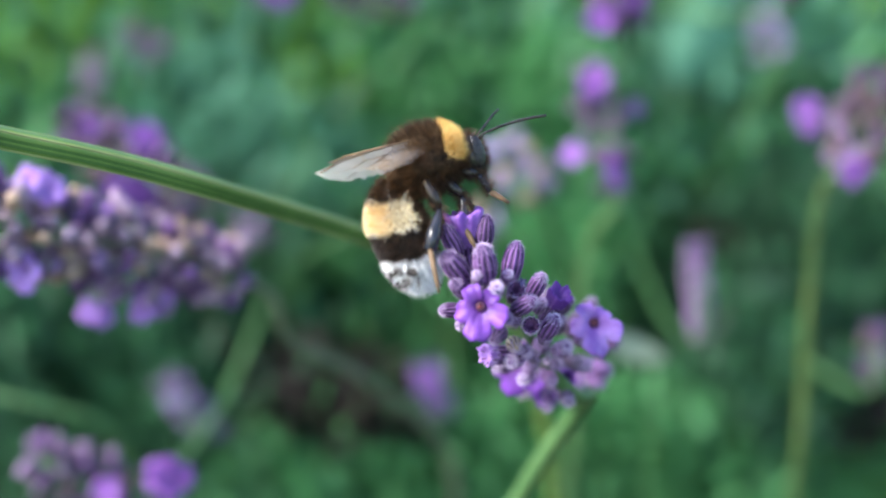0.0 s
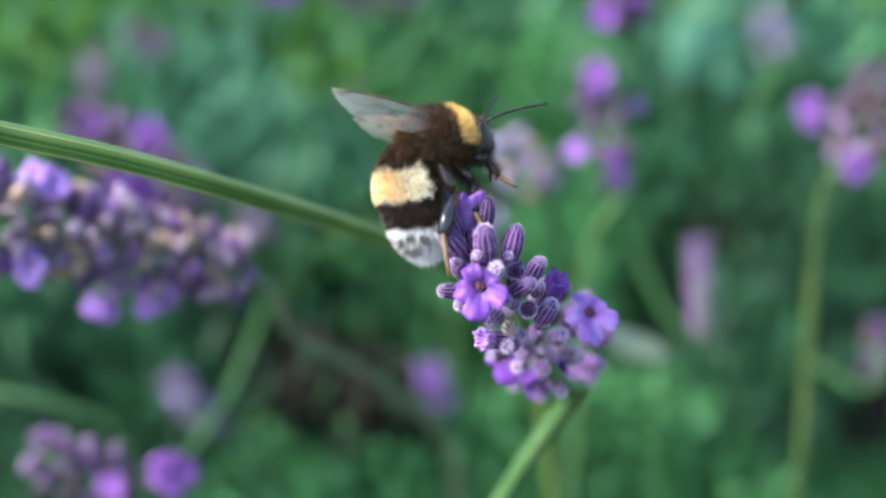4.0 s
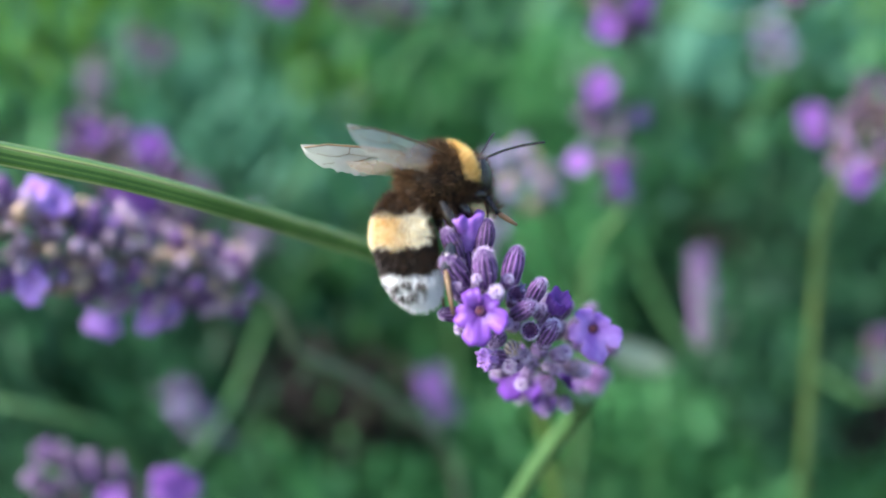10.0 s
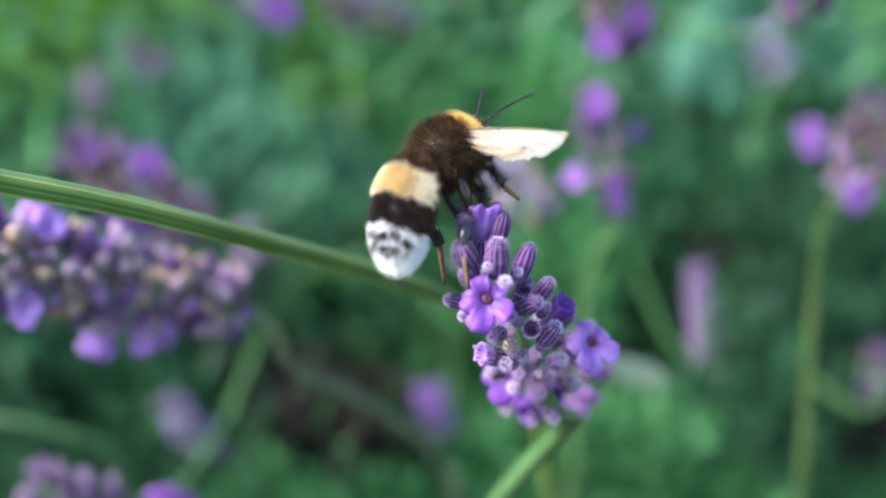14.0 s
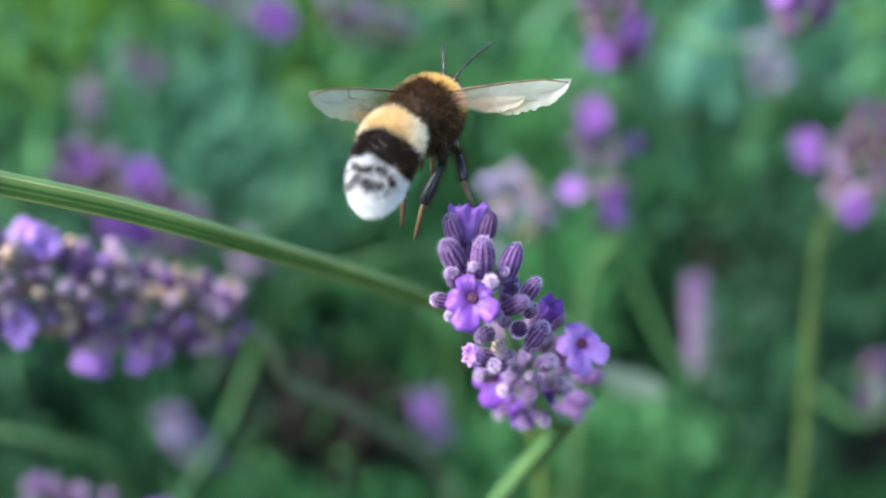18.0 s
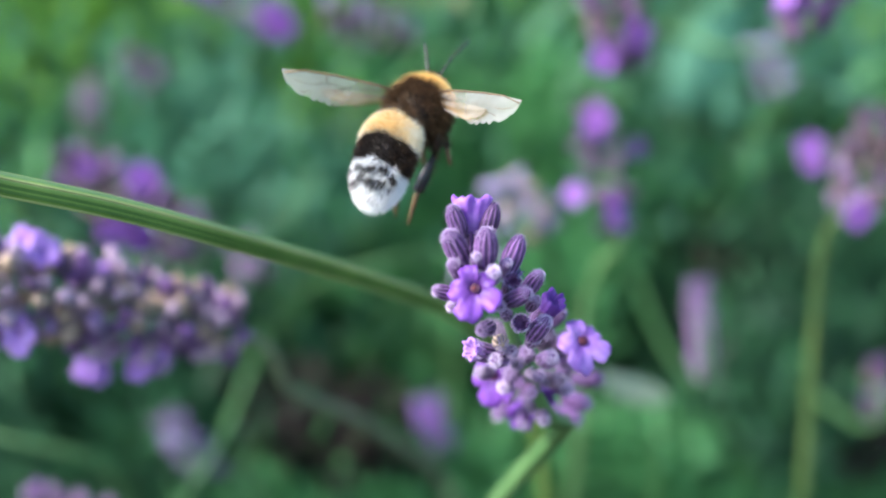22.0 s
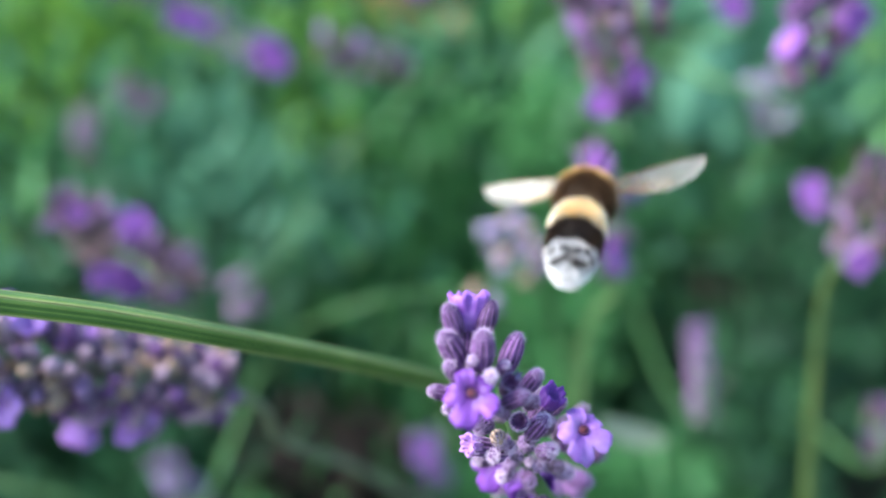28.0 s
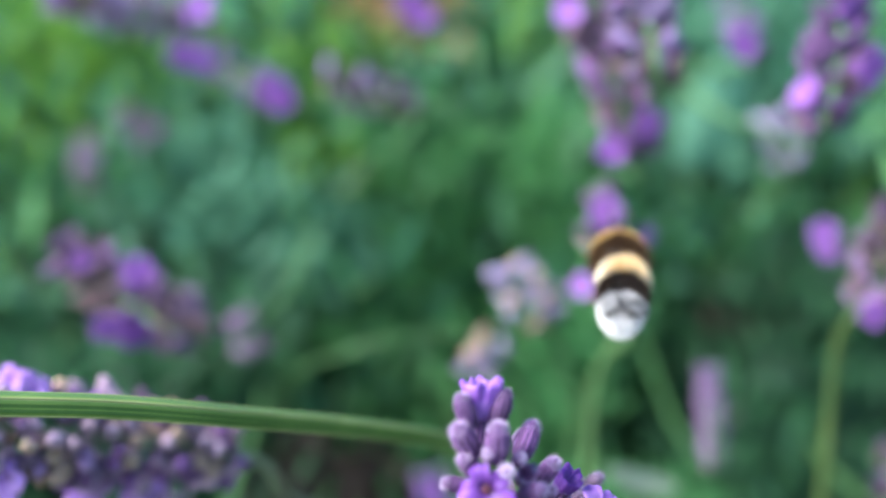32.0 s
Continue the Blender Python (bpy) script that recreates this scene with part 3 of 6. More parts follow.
bud(head, (4.03, 18.95, 5.58), (0.50, 0.70, 0.30), 4.8, 1.00)
bud(head, (-2.09, 18.95, 3.54), (-0.50, 0.70, 0.20), 4.8, 1.00)
bud(head, (-0.70, -5.69, 10.77), (0.10, -0.50, 0.30), 4.2, 1.00)
bud(head, (-2.92, -8.77, 9.30), (-0.10, -0.80, 0.20), 3.9, 1.00)
bud(head, (-8.82, -25.21, 19.31), (-0.10, -0.80, 0.50), 2.6, 1.00)
bud(head, (-6.19, -24.21, 18.80), (0.30, -0.80, 0.50), 2.5, 1.00)
bud(head, (-6.72, -25.21, 15.13), (0.10, -0.95, 0.00), 2.6, 1.00)
bud(head, (-5.78, -20.81, 14.12), (-0.10, -0.90, 0.30), 2.6, 1.00)
bud(head, (-3.24, -21.21, 15.20), (0.30, -0.80, 0.50), 2.6, 1.00)
bud(head, (-4.98, -15.55, 10.10), (0.00, -0.95, 0.10), 3.0, 1.00)
bud(head, (-2.96, -17.09, 11.31), (0.20, -0.90, 0.30), 2.9, 1.00)
bud(head, (1.90, -2.61, 8.19), (0.30, -0.90, 0.20), 3.3, 1.00)
cup(head, (-0.50, 0.47, 4.01), (0.10, -0.95, -0.20), 3.3, 1.00)
bud(head, (-7.31, -5.69, 7.03), (-0.60, -0.75, 0.10), 3.3, 1.00)
bud(head, (3.74, 3.55, 10.71), (0.50, -0.60, 0.60), 3.7, 1.00)
bud(head, (-2.43, -5.69, 7.03), (0.00, -0.95, 0.20), 3.1, 1.00)
bud(head, (0.17, -8.77, 13.24), (0.50, -0.60, 0.60), 3.2, 1.00)
bud(head, (-10.64, -23.21, 15.04), (-0.70, -0.70, -0.10), 2.6, 1.00)
bud(head, (-2.52, -7.01, 5.31), (0.10, -0.95, -0.10), 3.4, 1.00)
bud(head, (-0.74, -2.61, 2.01), (0.10, -0.90, -0.30), 3.7, 1.00)
bud(head, (0.67, -4.81, 6.22), (0.30, -0.90, 0.10), 3.5, 1.00)
bud(head, (-4.06, -11.41, 8.56), (-0.10, -0.95, 0.10), 3.2, 1.00)
bud(head, (-1.44, -11.41, 8.98), (0.10, -0.95, 0.20), 3.2, 1.00)
bud(head, (-1.69, -9.21, 7.10), (0.05, -0.95, 0.20), 3.0, 1.00)
bud(head, (-5.08, -7.01, 5.74), (-0.30, -0.90, 0.00), 3.4, 1.00)
bud(head, (-2.81, -0.41, 1.42), (-0.10, -0.80, -0.50), 3.4, 1.00)

bm = bmesh.new()
for a in (0.3, 1.7, 2.9, 4.4, 5.5):
    tip = Vector((0.55 * math.cos(a), -0.35, 0.55 * math.sin(a))) * MM
    tube(bm, [Vector((0, 0, 0)), tip * .6 + Vector((0, -.1, .1)) * MM, tip], [.16 * MM, .11 * MM, .05 * MM], 6)
part("withered_petal", bm, WITHERED, head, "shrivelled dark blue petal", Matrix.Translation(Vector((-4.75, -24.21, 18.18)) * MM))

# ---- the arching stem ----
SP = Vector((0.02047, 0.08940, 0.43867))
arch_pts = [(-0.0630, -0.0020, 0.5156), (-0.0526, 0.0021, 0.5127), (-0.0445, 0.0060, 0.5095), (-0.0346, 0.0104, 0.5058), (-0.0242, 0.0168, 0.5005), (-0.0103, 0.0322, 0.4902), (0.0013, 0.0497, 0.4786), (0.0109, 0.0729, 0.4616), (0.0171, 0.0820, 0.4446), (0.0218, 0.0901, 0.4142)]
arch = tagged(new("arching_lavender"), "bare green ridged lavender stem arching across the bed", "lavender")
foot = Vector((arch_pts[-1][0] + 0.01, arch_pts[-1][1] + 0.06, 0))
bm = bmesh.new()
pts = [p - SP for p in bezier([Vector(q) for q in arch_pts], 12) + [foot]]
tube(bm, pts, [0.00124 - 0.00006 * min(1, i / 60) for i in range(len(pts))], 40, 4, 0.09, (2, 0, 0, 1, 1, 0, 1, 1, 0, 0))
put("stem", mesh_of("stem", bm, STEM, STEM_FURROW, STEM_RIDGE), arch)
for q in range(4):
    bm = bmesh.new()
    edge = [p + (u * math.cos(q * math.pi / 2) + v * math.sin(q * math.pi / 2)) * 0.00127 for p, u, v in frames_along(pts)]
    tube(bm, edge[:-1], [0.00017] * (len(edge) - 1), 6)
    part("ridge", bm, STEM_RIDGE, arch, "pale raised ridge")

# ---- lavender heads all round ----
lavender((-0.0755, 0.0308, 0.4970), (-0.0321, 0.0643, 0.4720), [(-0.0264, 0.0837, 0.4521), (-0.0141, 0.1081, 0.4317), (0.0022, 0.1511, 0.3888)], "half-faded lavender head with brown calyces and a few violet flowers", 5,
         [((-0.0560, 0.0451, 0.4938), (-0.3, -0.7, 0.6), 4.8), ((-0.0531, 0.0444, 0.4918), (0.4, -0.7, 0.6), 5.0), ((-0.0562, 0.0391, 0.4830), (-0.1, -0.95, 0.2), 5.4), ((-0.0513, 0.0517, 0.4709), (-0.3, -0.9, 0.3), 4.2), ((-0.0504, 0.0524, 0.4700), (0.3, -0.9, 0.1), 4.0), ((-0.0430, 0.0531, 0.4719), (0.3, -0.9, 0.3), 4.8), ((-0.0446, 0.0519, 0.4714), (-0.2, -0.9, 0.2), 4.6), ((-0.0519, 0.0502, 0.4873), (0, -0.5, 0.8), 3.6), ((-0.0480, 0.0560, 0.4857), (0.2, -0.5, 0.8), 3.0)], 12, 6.4, 0.2, STEM_PALE, 3.2, size=0.98, back=0.0, calyces=FADED_SET + FADED_SET + DUSK_SET)
lavender((0.0232, 0.1516, 0.5392), (0.0368, 0.1306, 0.4989), [(0.0410, 0.1367, 0.4806), (0.0440, 0.1420, 0.4424)], "violet lavender head with bright lower flowers", 6,
         [((0.0310, 0.1251, 0.5013), (-.2, -.9, .2), 7), ((0.0366, 0.1269, 0.5063), (.4, -.9, .1), 7), ((0.0233, 0.1368, 0.5265), (-.3, -.9, .3), 7), ((0.0262, 0.1342, 0.5157), (-.3, -.9, .3), 3)], 11, 5.0, 0.25, calyces=FAR_BUDS[2:] + DUSK_SET)
lavender((0.0303, 0.1406, 0.4918), (0.0356, 0.1250, 0.4663), [(0.0329, 0.1310, 0.4575), (0.0309, 0.1368, 0.4443), (0.0315, 0.1409, 0.4147)], "loose lavender head with scattered violet flowers", 7,
         [((0.0300, 0.1272, 0.4898), (-.2, -.9, .2), 7), ((0.0306, 0.1290, 0.4884), (.2, -.9, .2), 7), ((0.0394, 0.1309, 0.4826), (.4, -.9, .1), 5), ((0.0266, 0.1222, 0.4761), (-.5, -.6, .3), 6), ((0.0347, 0.1206, 0.4718), (.5, -.6, .1), 6), ((0.0340, 0.1216, 0.4740), (.2, -.6, -.5), 5)], 6, 3.4, 0.1, STEM_SOFT, back=0.0, spacing=5.4, calyces=DUSK_SET)
lavender((0.0329, 0.1259, 0.5387), (0.0363, 0.1118, 0.5173), [(0.0416, 0.1241, 0.4985), (0.0467, 0.1352, 0.4588)], "faded brown-violet lavender head", 8, (), 9, 5.0, 0.3)
lavender((0.0720, 0.1249, 0.5358), (0.0654, 0.1146, 0.5076), [(0.0672, 0.1288, 0.4938), (0.0701, 0.1352, 0.4588)], "lavender head with vivid violet flowers", 9,
         [((0.0604, 0.1076, 0.5175), (-.7, -.5, .5), 7), ((0.0632, 0.1072, 0.5150), (.3, -.6, -.7), 7), ((0.0720, 0.1114, 0.5199), (.6, -.8, .2), 8), ((0.0694, 0.1173, 0.5291), (.6, -.8, .2), 7)], 10, 4.8, 0.15, calyces=FAR_BUDS[2:])
lavender((0.0878, 0.1226, 0.4931), (0.0755, 0.1093, 0.4774), [(0.0727, 0.1113, 0.4689), (0.0738, 0.1137, 0.4441), (0.0761, 0.1169, 0.4002)], "brownish violet lavender head on a long upright stem", 10, back=0.0, stem_mat=STEM_OLIVE, flowers=
         [((0.0758, 0.1370, 0.4818), (-.4, -.8, .3), 7.5), ((0.0757, 0.1340, 0.4791), (-.4, -.8, -.1), 6), ((0.0768, 0.1068, 0.4776), (0, -.9, -.3), 7)], dense=11, radius=5.4, dry_share=0.35, size=0.9, calyces=FAR_BROWN + DUSK_SET)
lavender((0.0120, 0.1348, 0.4756), (0.0205, 0.1334, 0.4631), [(0.0250, 0.1391, 0.4495), (0.0334, 0.1411, 0.4227)], "pale grey-violet lavender head with dry cream calyx tips", 12, (), 7, 5.0, 0.0, back=0.01, calyces=PALE_SET + FAR_DRY)
lavender((0.0033, 0.1324, 0.4600), (0.0109, 0.1308, 0.4556), [(0.0174, 0.1360, 0.4406), (0.0218, 0.1372, 0.4148)], "small withered beige lavender head", 24, (), 4, 4.6, 0.0, back=0.01, calyces=FAR_DRY + PALE_SET)
lavender((0.0549, 0.1358, 0.4520), (0.0559, 0.1286, 0.4324), [(0.0578, 0.1290, 0.4158), (0.0597, 0.1273, 0.3938)], "slim closed mauve lavender bud spike", 13, (), 6, 1.6, 0.0, spacing=2.6, size=.9, calyces=DUSK_SET[1:2])
lavender((-0.0056, 0.1710, 0.4086), (0.0009, 0.1656, 0.3936), [(0.0024, 0.1679, 0.3825), (0.0039, 0.1691, 0.3682)], "small violet lavender head low in the foliage", 14,
         [((-0.0031, 0.1602, 0.4068), (0, -.9, .2), 8), ((-0.0009, 0.1618, 0.4007), (.2, -.9, -.2), 7)], 5, 3.0, 0.0)
lavender((-0.0769, 0.1307, 0.4803), (-0.0477, 0.1177, 0.4656), [(-0.0402, 0.1225, 0.4506), (-0.0402, 0.1352, 0.4155)], "lavender head with violet flowers leaning sideways", 15,
         [((-0.0574, 0.1180, 0.4803), (.2, -.8, .5), 7.5), ((-0.0621, 0.1122, 0.4715), (0, -.9, -.2), 8), ((-0.0574, 0.1118, 0.4705), (.2, -.9, -.2), 8), ((-0.0695, 0.1209, 0.4813), (0, -.9, .1), 5)], 10, 5.2, 0.25, calyces=FAR_BROWN + FAR_BUDS[2:] + DUSK_SET[:1])
lavender((-0.0725, 0.0726, 0.4363), (-0.0556, 0.0751, 0.4258), [(-0.0512, 0.0827, 0.4114), (-0.0495, 0.0876, 0.3900)], "grey-violet lavender head low among the leaves", 16,
         [((-0.0473, 0.0682, 0.4347), (.3, -.8, .4), 9), ((-0.0449, 0.0678, 0.4336), (.3, -.8, .1), 8), ((-0.0574, 0.0673, 0.4323), (.1, -.9, .3), 6)], 12, 5.0, 0.06, size=0.8, calyces=FAR_BUDS[2:] + DUSK_SET)
lavender((-0.0633, 0.1368, 0.4197), (-0.0522, 0.1370, 0.4029), [(-0.0473, 0.1387, 0.3899), (-0.0465, 0.1444, 0.3705)], "slim pale violet bud spike", 17, (), 5, 2.4, 0.0)
lavender((-0.0930, 0.1899, 0.5215), (-0.0603, 0.1877, 0.5154), [(-0.0495, 0.1896, 0.5031), (-0.0432, 0.1934, 0.4783)], "dull violet-brown lavender head", 18,
         [((-0.0566, 0.1806, 0.5204), (.2, -.9, .3), 9), ((-0.0553, 0.1761, 0.5082), (.2, -.9, .0), 8), ((-0.0598, 0.1764, 0.5090), (.2, -.9, .0), 8)], 7, 4.0, 0.3)
lavender((-0.0620, 0.1945, 0.5095), (-0.0355, 0.1821, 0.4967), [(-0.0287, 0.1895, 0.4852), (-0.0275, 0.1950, 0.4478)], "drooping lavender head with violet flowers", 19,
         [((-0.0385, 0.1764, 0.5019), (0, -.9, .1), 9), ((-0.0366, 0.1755, 0.4995), (0, -.9, .1), 8)], 5, 3.2, 0.1)
lavender((-0.0306, 0.2010, 0.4993), (-0.0070, 0.1986, 0.4927), [(0.0015, 0.2069, 0.4804), (0.0048, 0.2173, 0.4389)], "withered brown lavender head", 20, (), 7, 3.4, 0.6)
lavender((-0.0130, 0.2227, 0.5240), (-0.0065, 0.2180, 0.5111), [(-0.0044, 0.2257, 0.4971), (-0.0039, 0.2340, 0.4497)], "small violet lavender head", 21, [((-0.0091, 0.2068, 0.5153), (0, -.9, .1), 9), ((-0.0063, 0.2062, 0.5137), (0, -.9, .1), 8)], 5, 3.0, 0.1)
lavender((0.0640, 0.1843, 0.5236), (0.0698, 0.1786, 0.5080), [(0.0748, 0.1864, 0.4943), (0.0819, 0.1950, 0.4478)], "pale pinkish lavender head", 22, [((0.0657, 0.1706, 0.5139), (0, -.9, .1), 9)], 5, 3.0, 0.0)
lavender((0.1038, 0.1524, 0.4276), (0.1017, 0.1465, 0.4113), [(0.1032, 0.1467, 0.3944), (0.1067, 0.1486, 0.3644)], "grey lavender bud spike", 23, (), 5, 2.8, 0.2)
lavender((-0.0953, 0.2558, 0.4775), (-0.0853, 0.2530, 0.4696), [(-0.0883, 0.2670, 0.4496), (-0.0911, 0.2728, 0.4071)], "faint far mauve lavender head", 25, (), 7, 3.6, 0.1, back=0.02, calyces=DUSK_SET[1:2])
lavender((-0.1062, 0.2536, 0.4712), (-0.1045, 0.2478, 0.4555), [(-0.1086, 0.2616, 0.4347), (-0.1124, 0.2671, 0.3914)], "faint far dusty pink lavender head", 26, (), 6, 3.0, 0.1, back=0.02, calyces=DUSK_SET[1:2])
lavender((0.0754, 0.1790, 0.4959), (0.0794, 0.1744, 0.4832), [(0.0863, 0.1898, 0.4671), (0.0934, 0.1984, 0.4321)], "pale pinkish lavender head going over", 27, (), 7, 4.0, 0.1, back=0.02, calyces=PALE_SET)
lavender((-0.0575, 0.1455, 0.4667), (-0.0538, 0.1410, 0.4542), [(-0.0567, 0.1552, 0.4350), (-0.0593, 0.1632, 0.3985)], "dusty mauve lavender head behind the leaves", 28, (), 8, 3.6, 0.1, back=0.02, calyces=DUSK_SET)
lavender((-0.0493, 0.1709, 0.4489), (-0.0452, 0.1675, 0.4394), [(-0.0469, 0.1813, 0.4188), (-0.0484, 0.1882, 0.3794)], "small dusty mauve lavender head", 29, (), 6, 2.6, 0.1, back=0.02, calyces=DUSK_SET[1:2])


def bent_stem(points, radius, label, material):
    """A long grass stalk through world points, from its tip to the ground."""
    foot = Vector((points[-1][0], points[-1][1] + 0.08, 0))
    thing = tagged(new("grass_stalk"), label, "stalk", "loose grass stalks")
    thing.location = foot
    grow_stem(thing, list(points) + [foot], radius * .5, radius, material, foot)
    return thing


bent_stem([(0.0217, 0.1554, 0.4441), (0.0012, 0.1576, 0.4502), (-0.0244, 0.1559, 0.4456), (-0.0430, 0.1900, 0.4180), (-0.0520, 0.2500, 0.3500)], 0.0007, "pale green grass stalk bending over the leaves", STEM_FAR)
bent_stem([(-0.1034, 0.1249, 0.4221), (-0.0887, 0.1238, 0.4192), (-0.0745, 0.1273, 0.4111), (-0.0701, 0.1369, 0.3849)], 0.0011, "green grass stalk low in the bed", STEM_FAR)


def broad_leaf(base, tip, width, label, material):
    """A single broad leaf with a folded midrib."""
    base, tip = Vector(base), Vector(tip)
    foot = Vector((base.x, base.y + 0.04, 0))
    thing = tagged(new("leaf"), label, "leaf", "single leaves")
    thing.location = foot
    d = tip - base
    side = d.cross(Vector((0, 1, .3))).normalized()
    out = d.cross(side).normalized()
    verts, faces = [], []
    for i in range(11):
        s = i / 10
        w = width / 2 * math.sin(math.pi * min(1, s * .93 + .07)) ** .7
        c = base + d * s + out * 0.12 * d.length * math.sin(s * 2.6)
        for e in (-1, -.5, 0, .5, 1):
            verts.append(c + side * w * e - out * abs(e) * w * .3 - foot)
    for i in range(10):
        for j in range(4):
            a = i * 5 + j
            faces.append((a, a + 1, a + 6, a + 5))
    me = raw_mesh("blade", verts, faces, material)
    put("blade", me, thing)
    grow_stem(thing, [base, base * .5 + foot * .5 + Vector((0, .02, 0)), foot], 0.0004, 0.0008, STEM_FAR, foot)
    return thing


broad_leaf((0.0468, 0.1233, 0.4295), (0.0311, 0.1150, 0.4416), 0.007, "pale grey-green leaf lying across the stems", PALE_LEAF)
broad_leaf((0.0693, 0.2427, 0.4645), (0.0852, 0.2547, 0.4975), 0.020, "pale blue-green leaf leaning over", LEAF_TONES[3])


# ---- foliage ----
def blade(verts, faces, base, d, length, width, bend, rnd):
    side = Vector((rnd.uniform(-1, 1), rnd.uniform(-1, 1), rnd.uniform(-.3, .3))).cross(d).normalized() * width / 2
    up = d.cross(side).normalized() * bend * length
    n = len(verts)
    for s, w, k in ((0, .45, 0), (.35, 1, .25), (.75, .8, .7)):
        c = base + d * length * s + up * k
        verts.extend((c - side * w, c + side * w))
    verts.append(base + d * length + up)
    faces.extend(((n, n + 1, n + 3, n + 2), (n + 2, n + 3, n + 5, n + 4), (n + 4, n + 5, n + 6)))


def foliage(name, label, clumps, sprigs, seed):
    """clumps: centre, spread, number, tone, blade length; sprigs: middle, tone, length, lean."""
    rnd = random.Random(seed)
    verts, faces, tones = [], [], []
    for c, spread, count, tone, length in clumps:
        lean = Vector((rnd.uniform(-.5, .5), rnd.uniform(-.3, .3), 1))
        for _ in range(count):
            p = Vector(c) + Vector((rnd.gauss(0, spread), rnd.gauss(0, spread * .7), rnd.gauss(0, spread)))
            if p.z < 0.01:
                continue
            d = (lean + Vector((rnd.gauss(0, .55), rnd.gauss(0, .55), rnd.gauss(0, .25)))).normalized()
            blade(verts, faces, p, d, length * rnd.uniform(.6, 1.3), length * rnd.uniform(.16, .26), rnd.uniform(-.2, .2), rnd)
            tones.extend([tone] * 3)
    for c, tone, length, lean in sprigs:
        for _ in range(5):
            d = Vector((lean + rnd.gauss(0, .08), rnd.gauss(0, .15), 1)).normalized()
            p = Vector(c) + Vector((rnd.gauss(0, .006), rnd.gauss(0, .006), 0)) - d * length / 2
            if p.z > 0.01:
                blade(verts, faces, p, d, length, length * rnd.uniform(.035, .06), rnd.uniform(-.12, .12), rnd)
                tones.extend([tone] * 3)
    return tagged(new(name, raw_mesh(name, verts, faces, *LEAF_TONES, tones=tones)), label, "foliage", kind="stuff")


rnd = random.Random(3)
bed = []
for i in range(800):
    y = 0.30 + 1.15 * rnd.random() ** 1.3
    u = rnd.uniform(-.46, .46)
    x = u * (y + 0.113)
    line = 0.565 - (y + 0.113) * 0.14
    z = line - (y + 0.113) * rnd.uniform(0.0 if y > 0.5 else 0.12, 0.50) - 0.012
    if z < 0.02:
        continue
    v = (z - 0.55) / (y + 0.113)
    # deep green weighs more low down: the bed's shade put into leaf tones
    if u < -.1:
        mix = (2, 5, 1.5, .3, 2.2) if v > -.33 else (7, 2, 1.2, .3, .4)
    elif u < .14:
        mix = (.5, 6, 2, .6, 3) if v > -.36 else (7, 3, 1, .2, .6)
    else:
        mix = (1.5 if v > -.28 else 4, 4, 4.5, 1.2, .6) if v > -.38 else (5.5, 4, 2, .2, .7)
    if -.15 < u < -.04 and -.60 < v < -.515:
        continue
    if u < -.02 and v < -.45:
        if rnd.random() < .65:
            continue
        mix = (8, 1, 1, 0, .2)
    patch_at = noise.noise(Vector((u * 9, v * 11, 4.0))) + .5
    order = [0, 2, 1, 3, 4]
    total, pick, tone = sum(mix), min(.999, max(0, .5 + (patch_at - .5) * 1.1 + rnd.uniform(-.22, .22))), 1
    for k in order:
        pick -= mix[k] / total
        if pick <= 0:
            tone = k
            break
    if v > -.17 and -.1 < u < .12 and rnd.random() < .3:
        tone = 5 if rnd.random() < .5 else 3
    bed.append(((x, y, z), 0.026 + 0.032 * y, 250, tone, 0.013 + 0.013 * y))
for i in range(150):
    y = rnd.uniform(0.33, 0.52)
    u = rnd.uniform(.02, .32)
    v = rnd.uniform(-.56, -.44) if i < 110 else rnd.uniform(-.56, -.5)
    bed.append(((u * (y + 0.113), y, 0.55 + v * (y + 0.113) - 0.015), 0.028, 240, rnd.choices((1, 2, 4), (5, 2, 2))[0], 0.020))
for i in range(260):
    a = rnd.uniform(0, math.tau)
    rr = rnd.uniform(.25, 1.0)
    x, y = 1.15 * rr * math.cos(a), 0.85 + .85 * rr * math.sin(a)
    if y < 0.2 or abs(x) < .5 * (y + .113) + .04:
        continue
    bed.append(((x, y, rnd.uniform(.05, .46 - .12 * y)), 0.06, 60, rnd.choice((0, 1, 2, 4)), 0.05))

for i in range(110):
    y, u, v = rnd.uniform(.34, .52), rnd.uniform(-.20, .13), rnd.uniform(-.29, -.12)
    bed.append(((u * (y + 0.113), y, 0.55 + v * (y + 0.113)), 0.028, 230, rnd.choices((1, 2, 3, 4), (3, .5, .8, 4.5))[0], 0.018))
# dark clumps that paint the shadowed hollows between the plants
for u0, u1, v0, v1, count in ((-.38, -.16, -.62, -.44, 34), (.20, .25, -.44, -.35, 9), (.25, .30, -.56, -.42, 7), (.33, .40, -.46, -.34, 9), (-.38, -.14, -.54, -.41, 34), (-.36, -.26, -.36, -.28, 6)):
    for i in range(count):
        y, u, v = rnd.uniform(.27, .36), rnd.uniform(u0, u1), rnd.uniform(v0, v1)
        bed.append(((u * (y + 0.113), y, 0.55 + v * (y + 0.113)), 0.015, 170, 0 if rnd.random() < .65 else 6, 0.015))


# long arching leaves and flower stalks among the short ones
sprigs = []
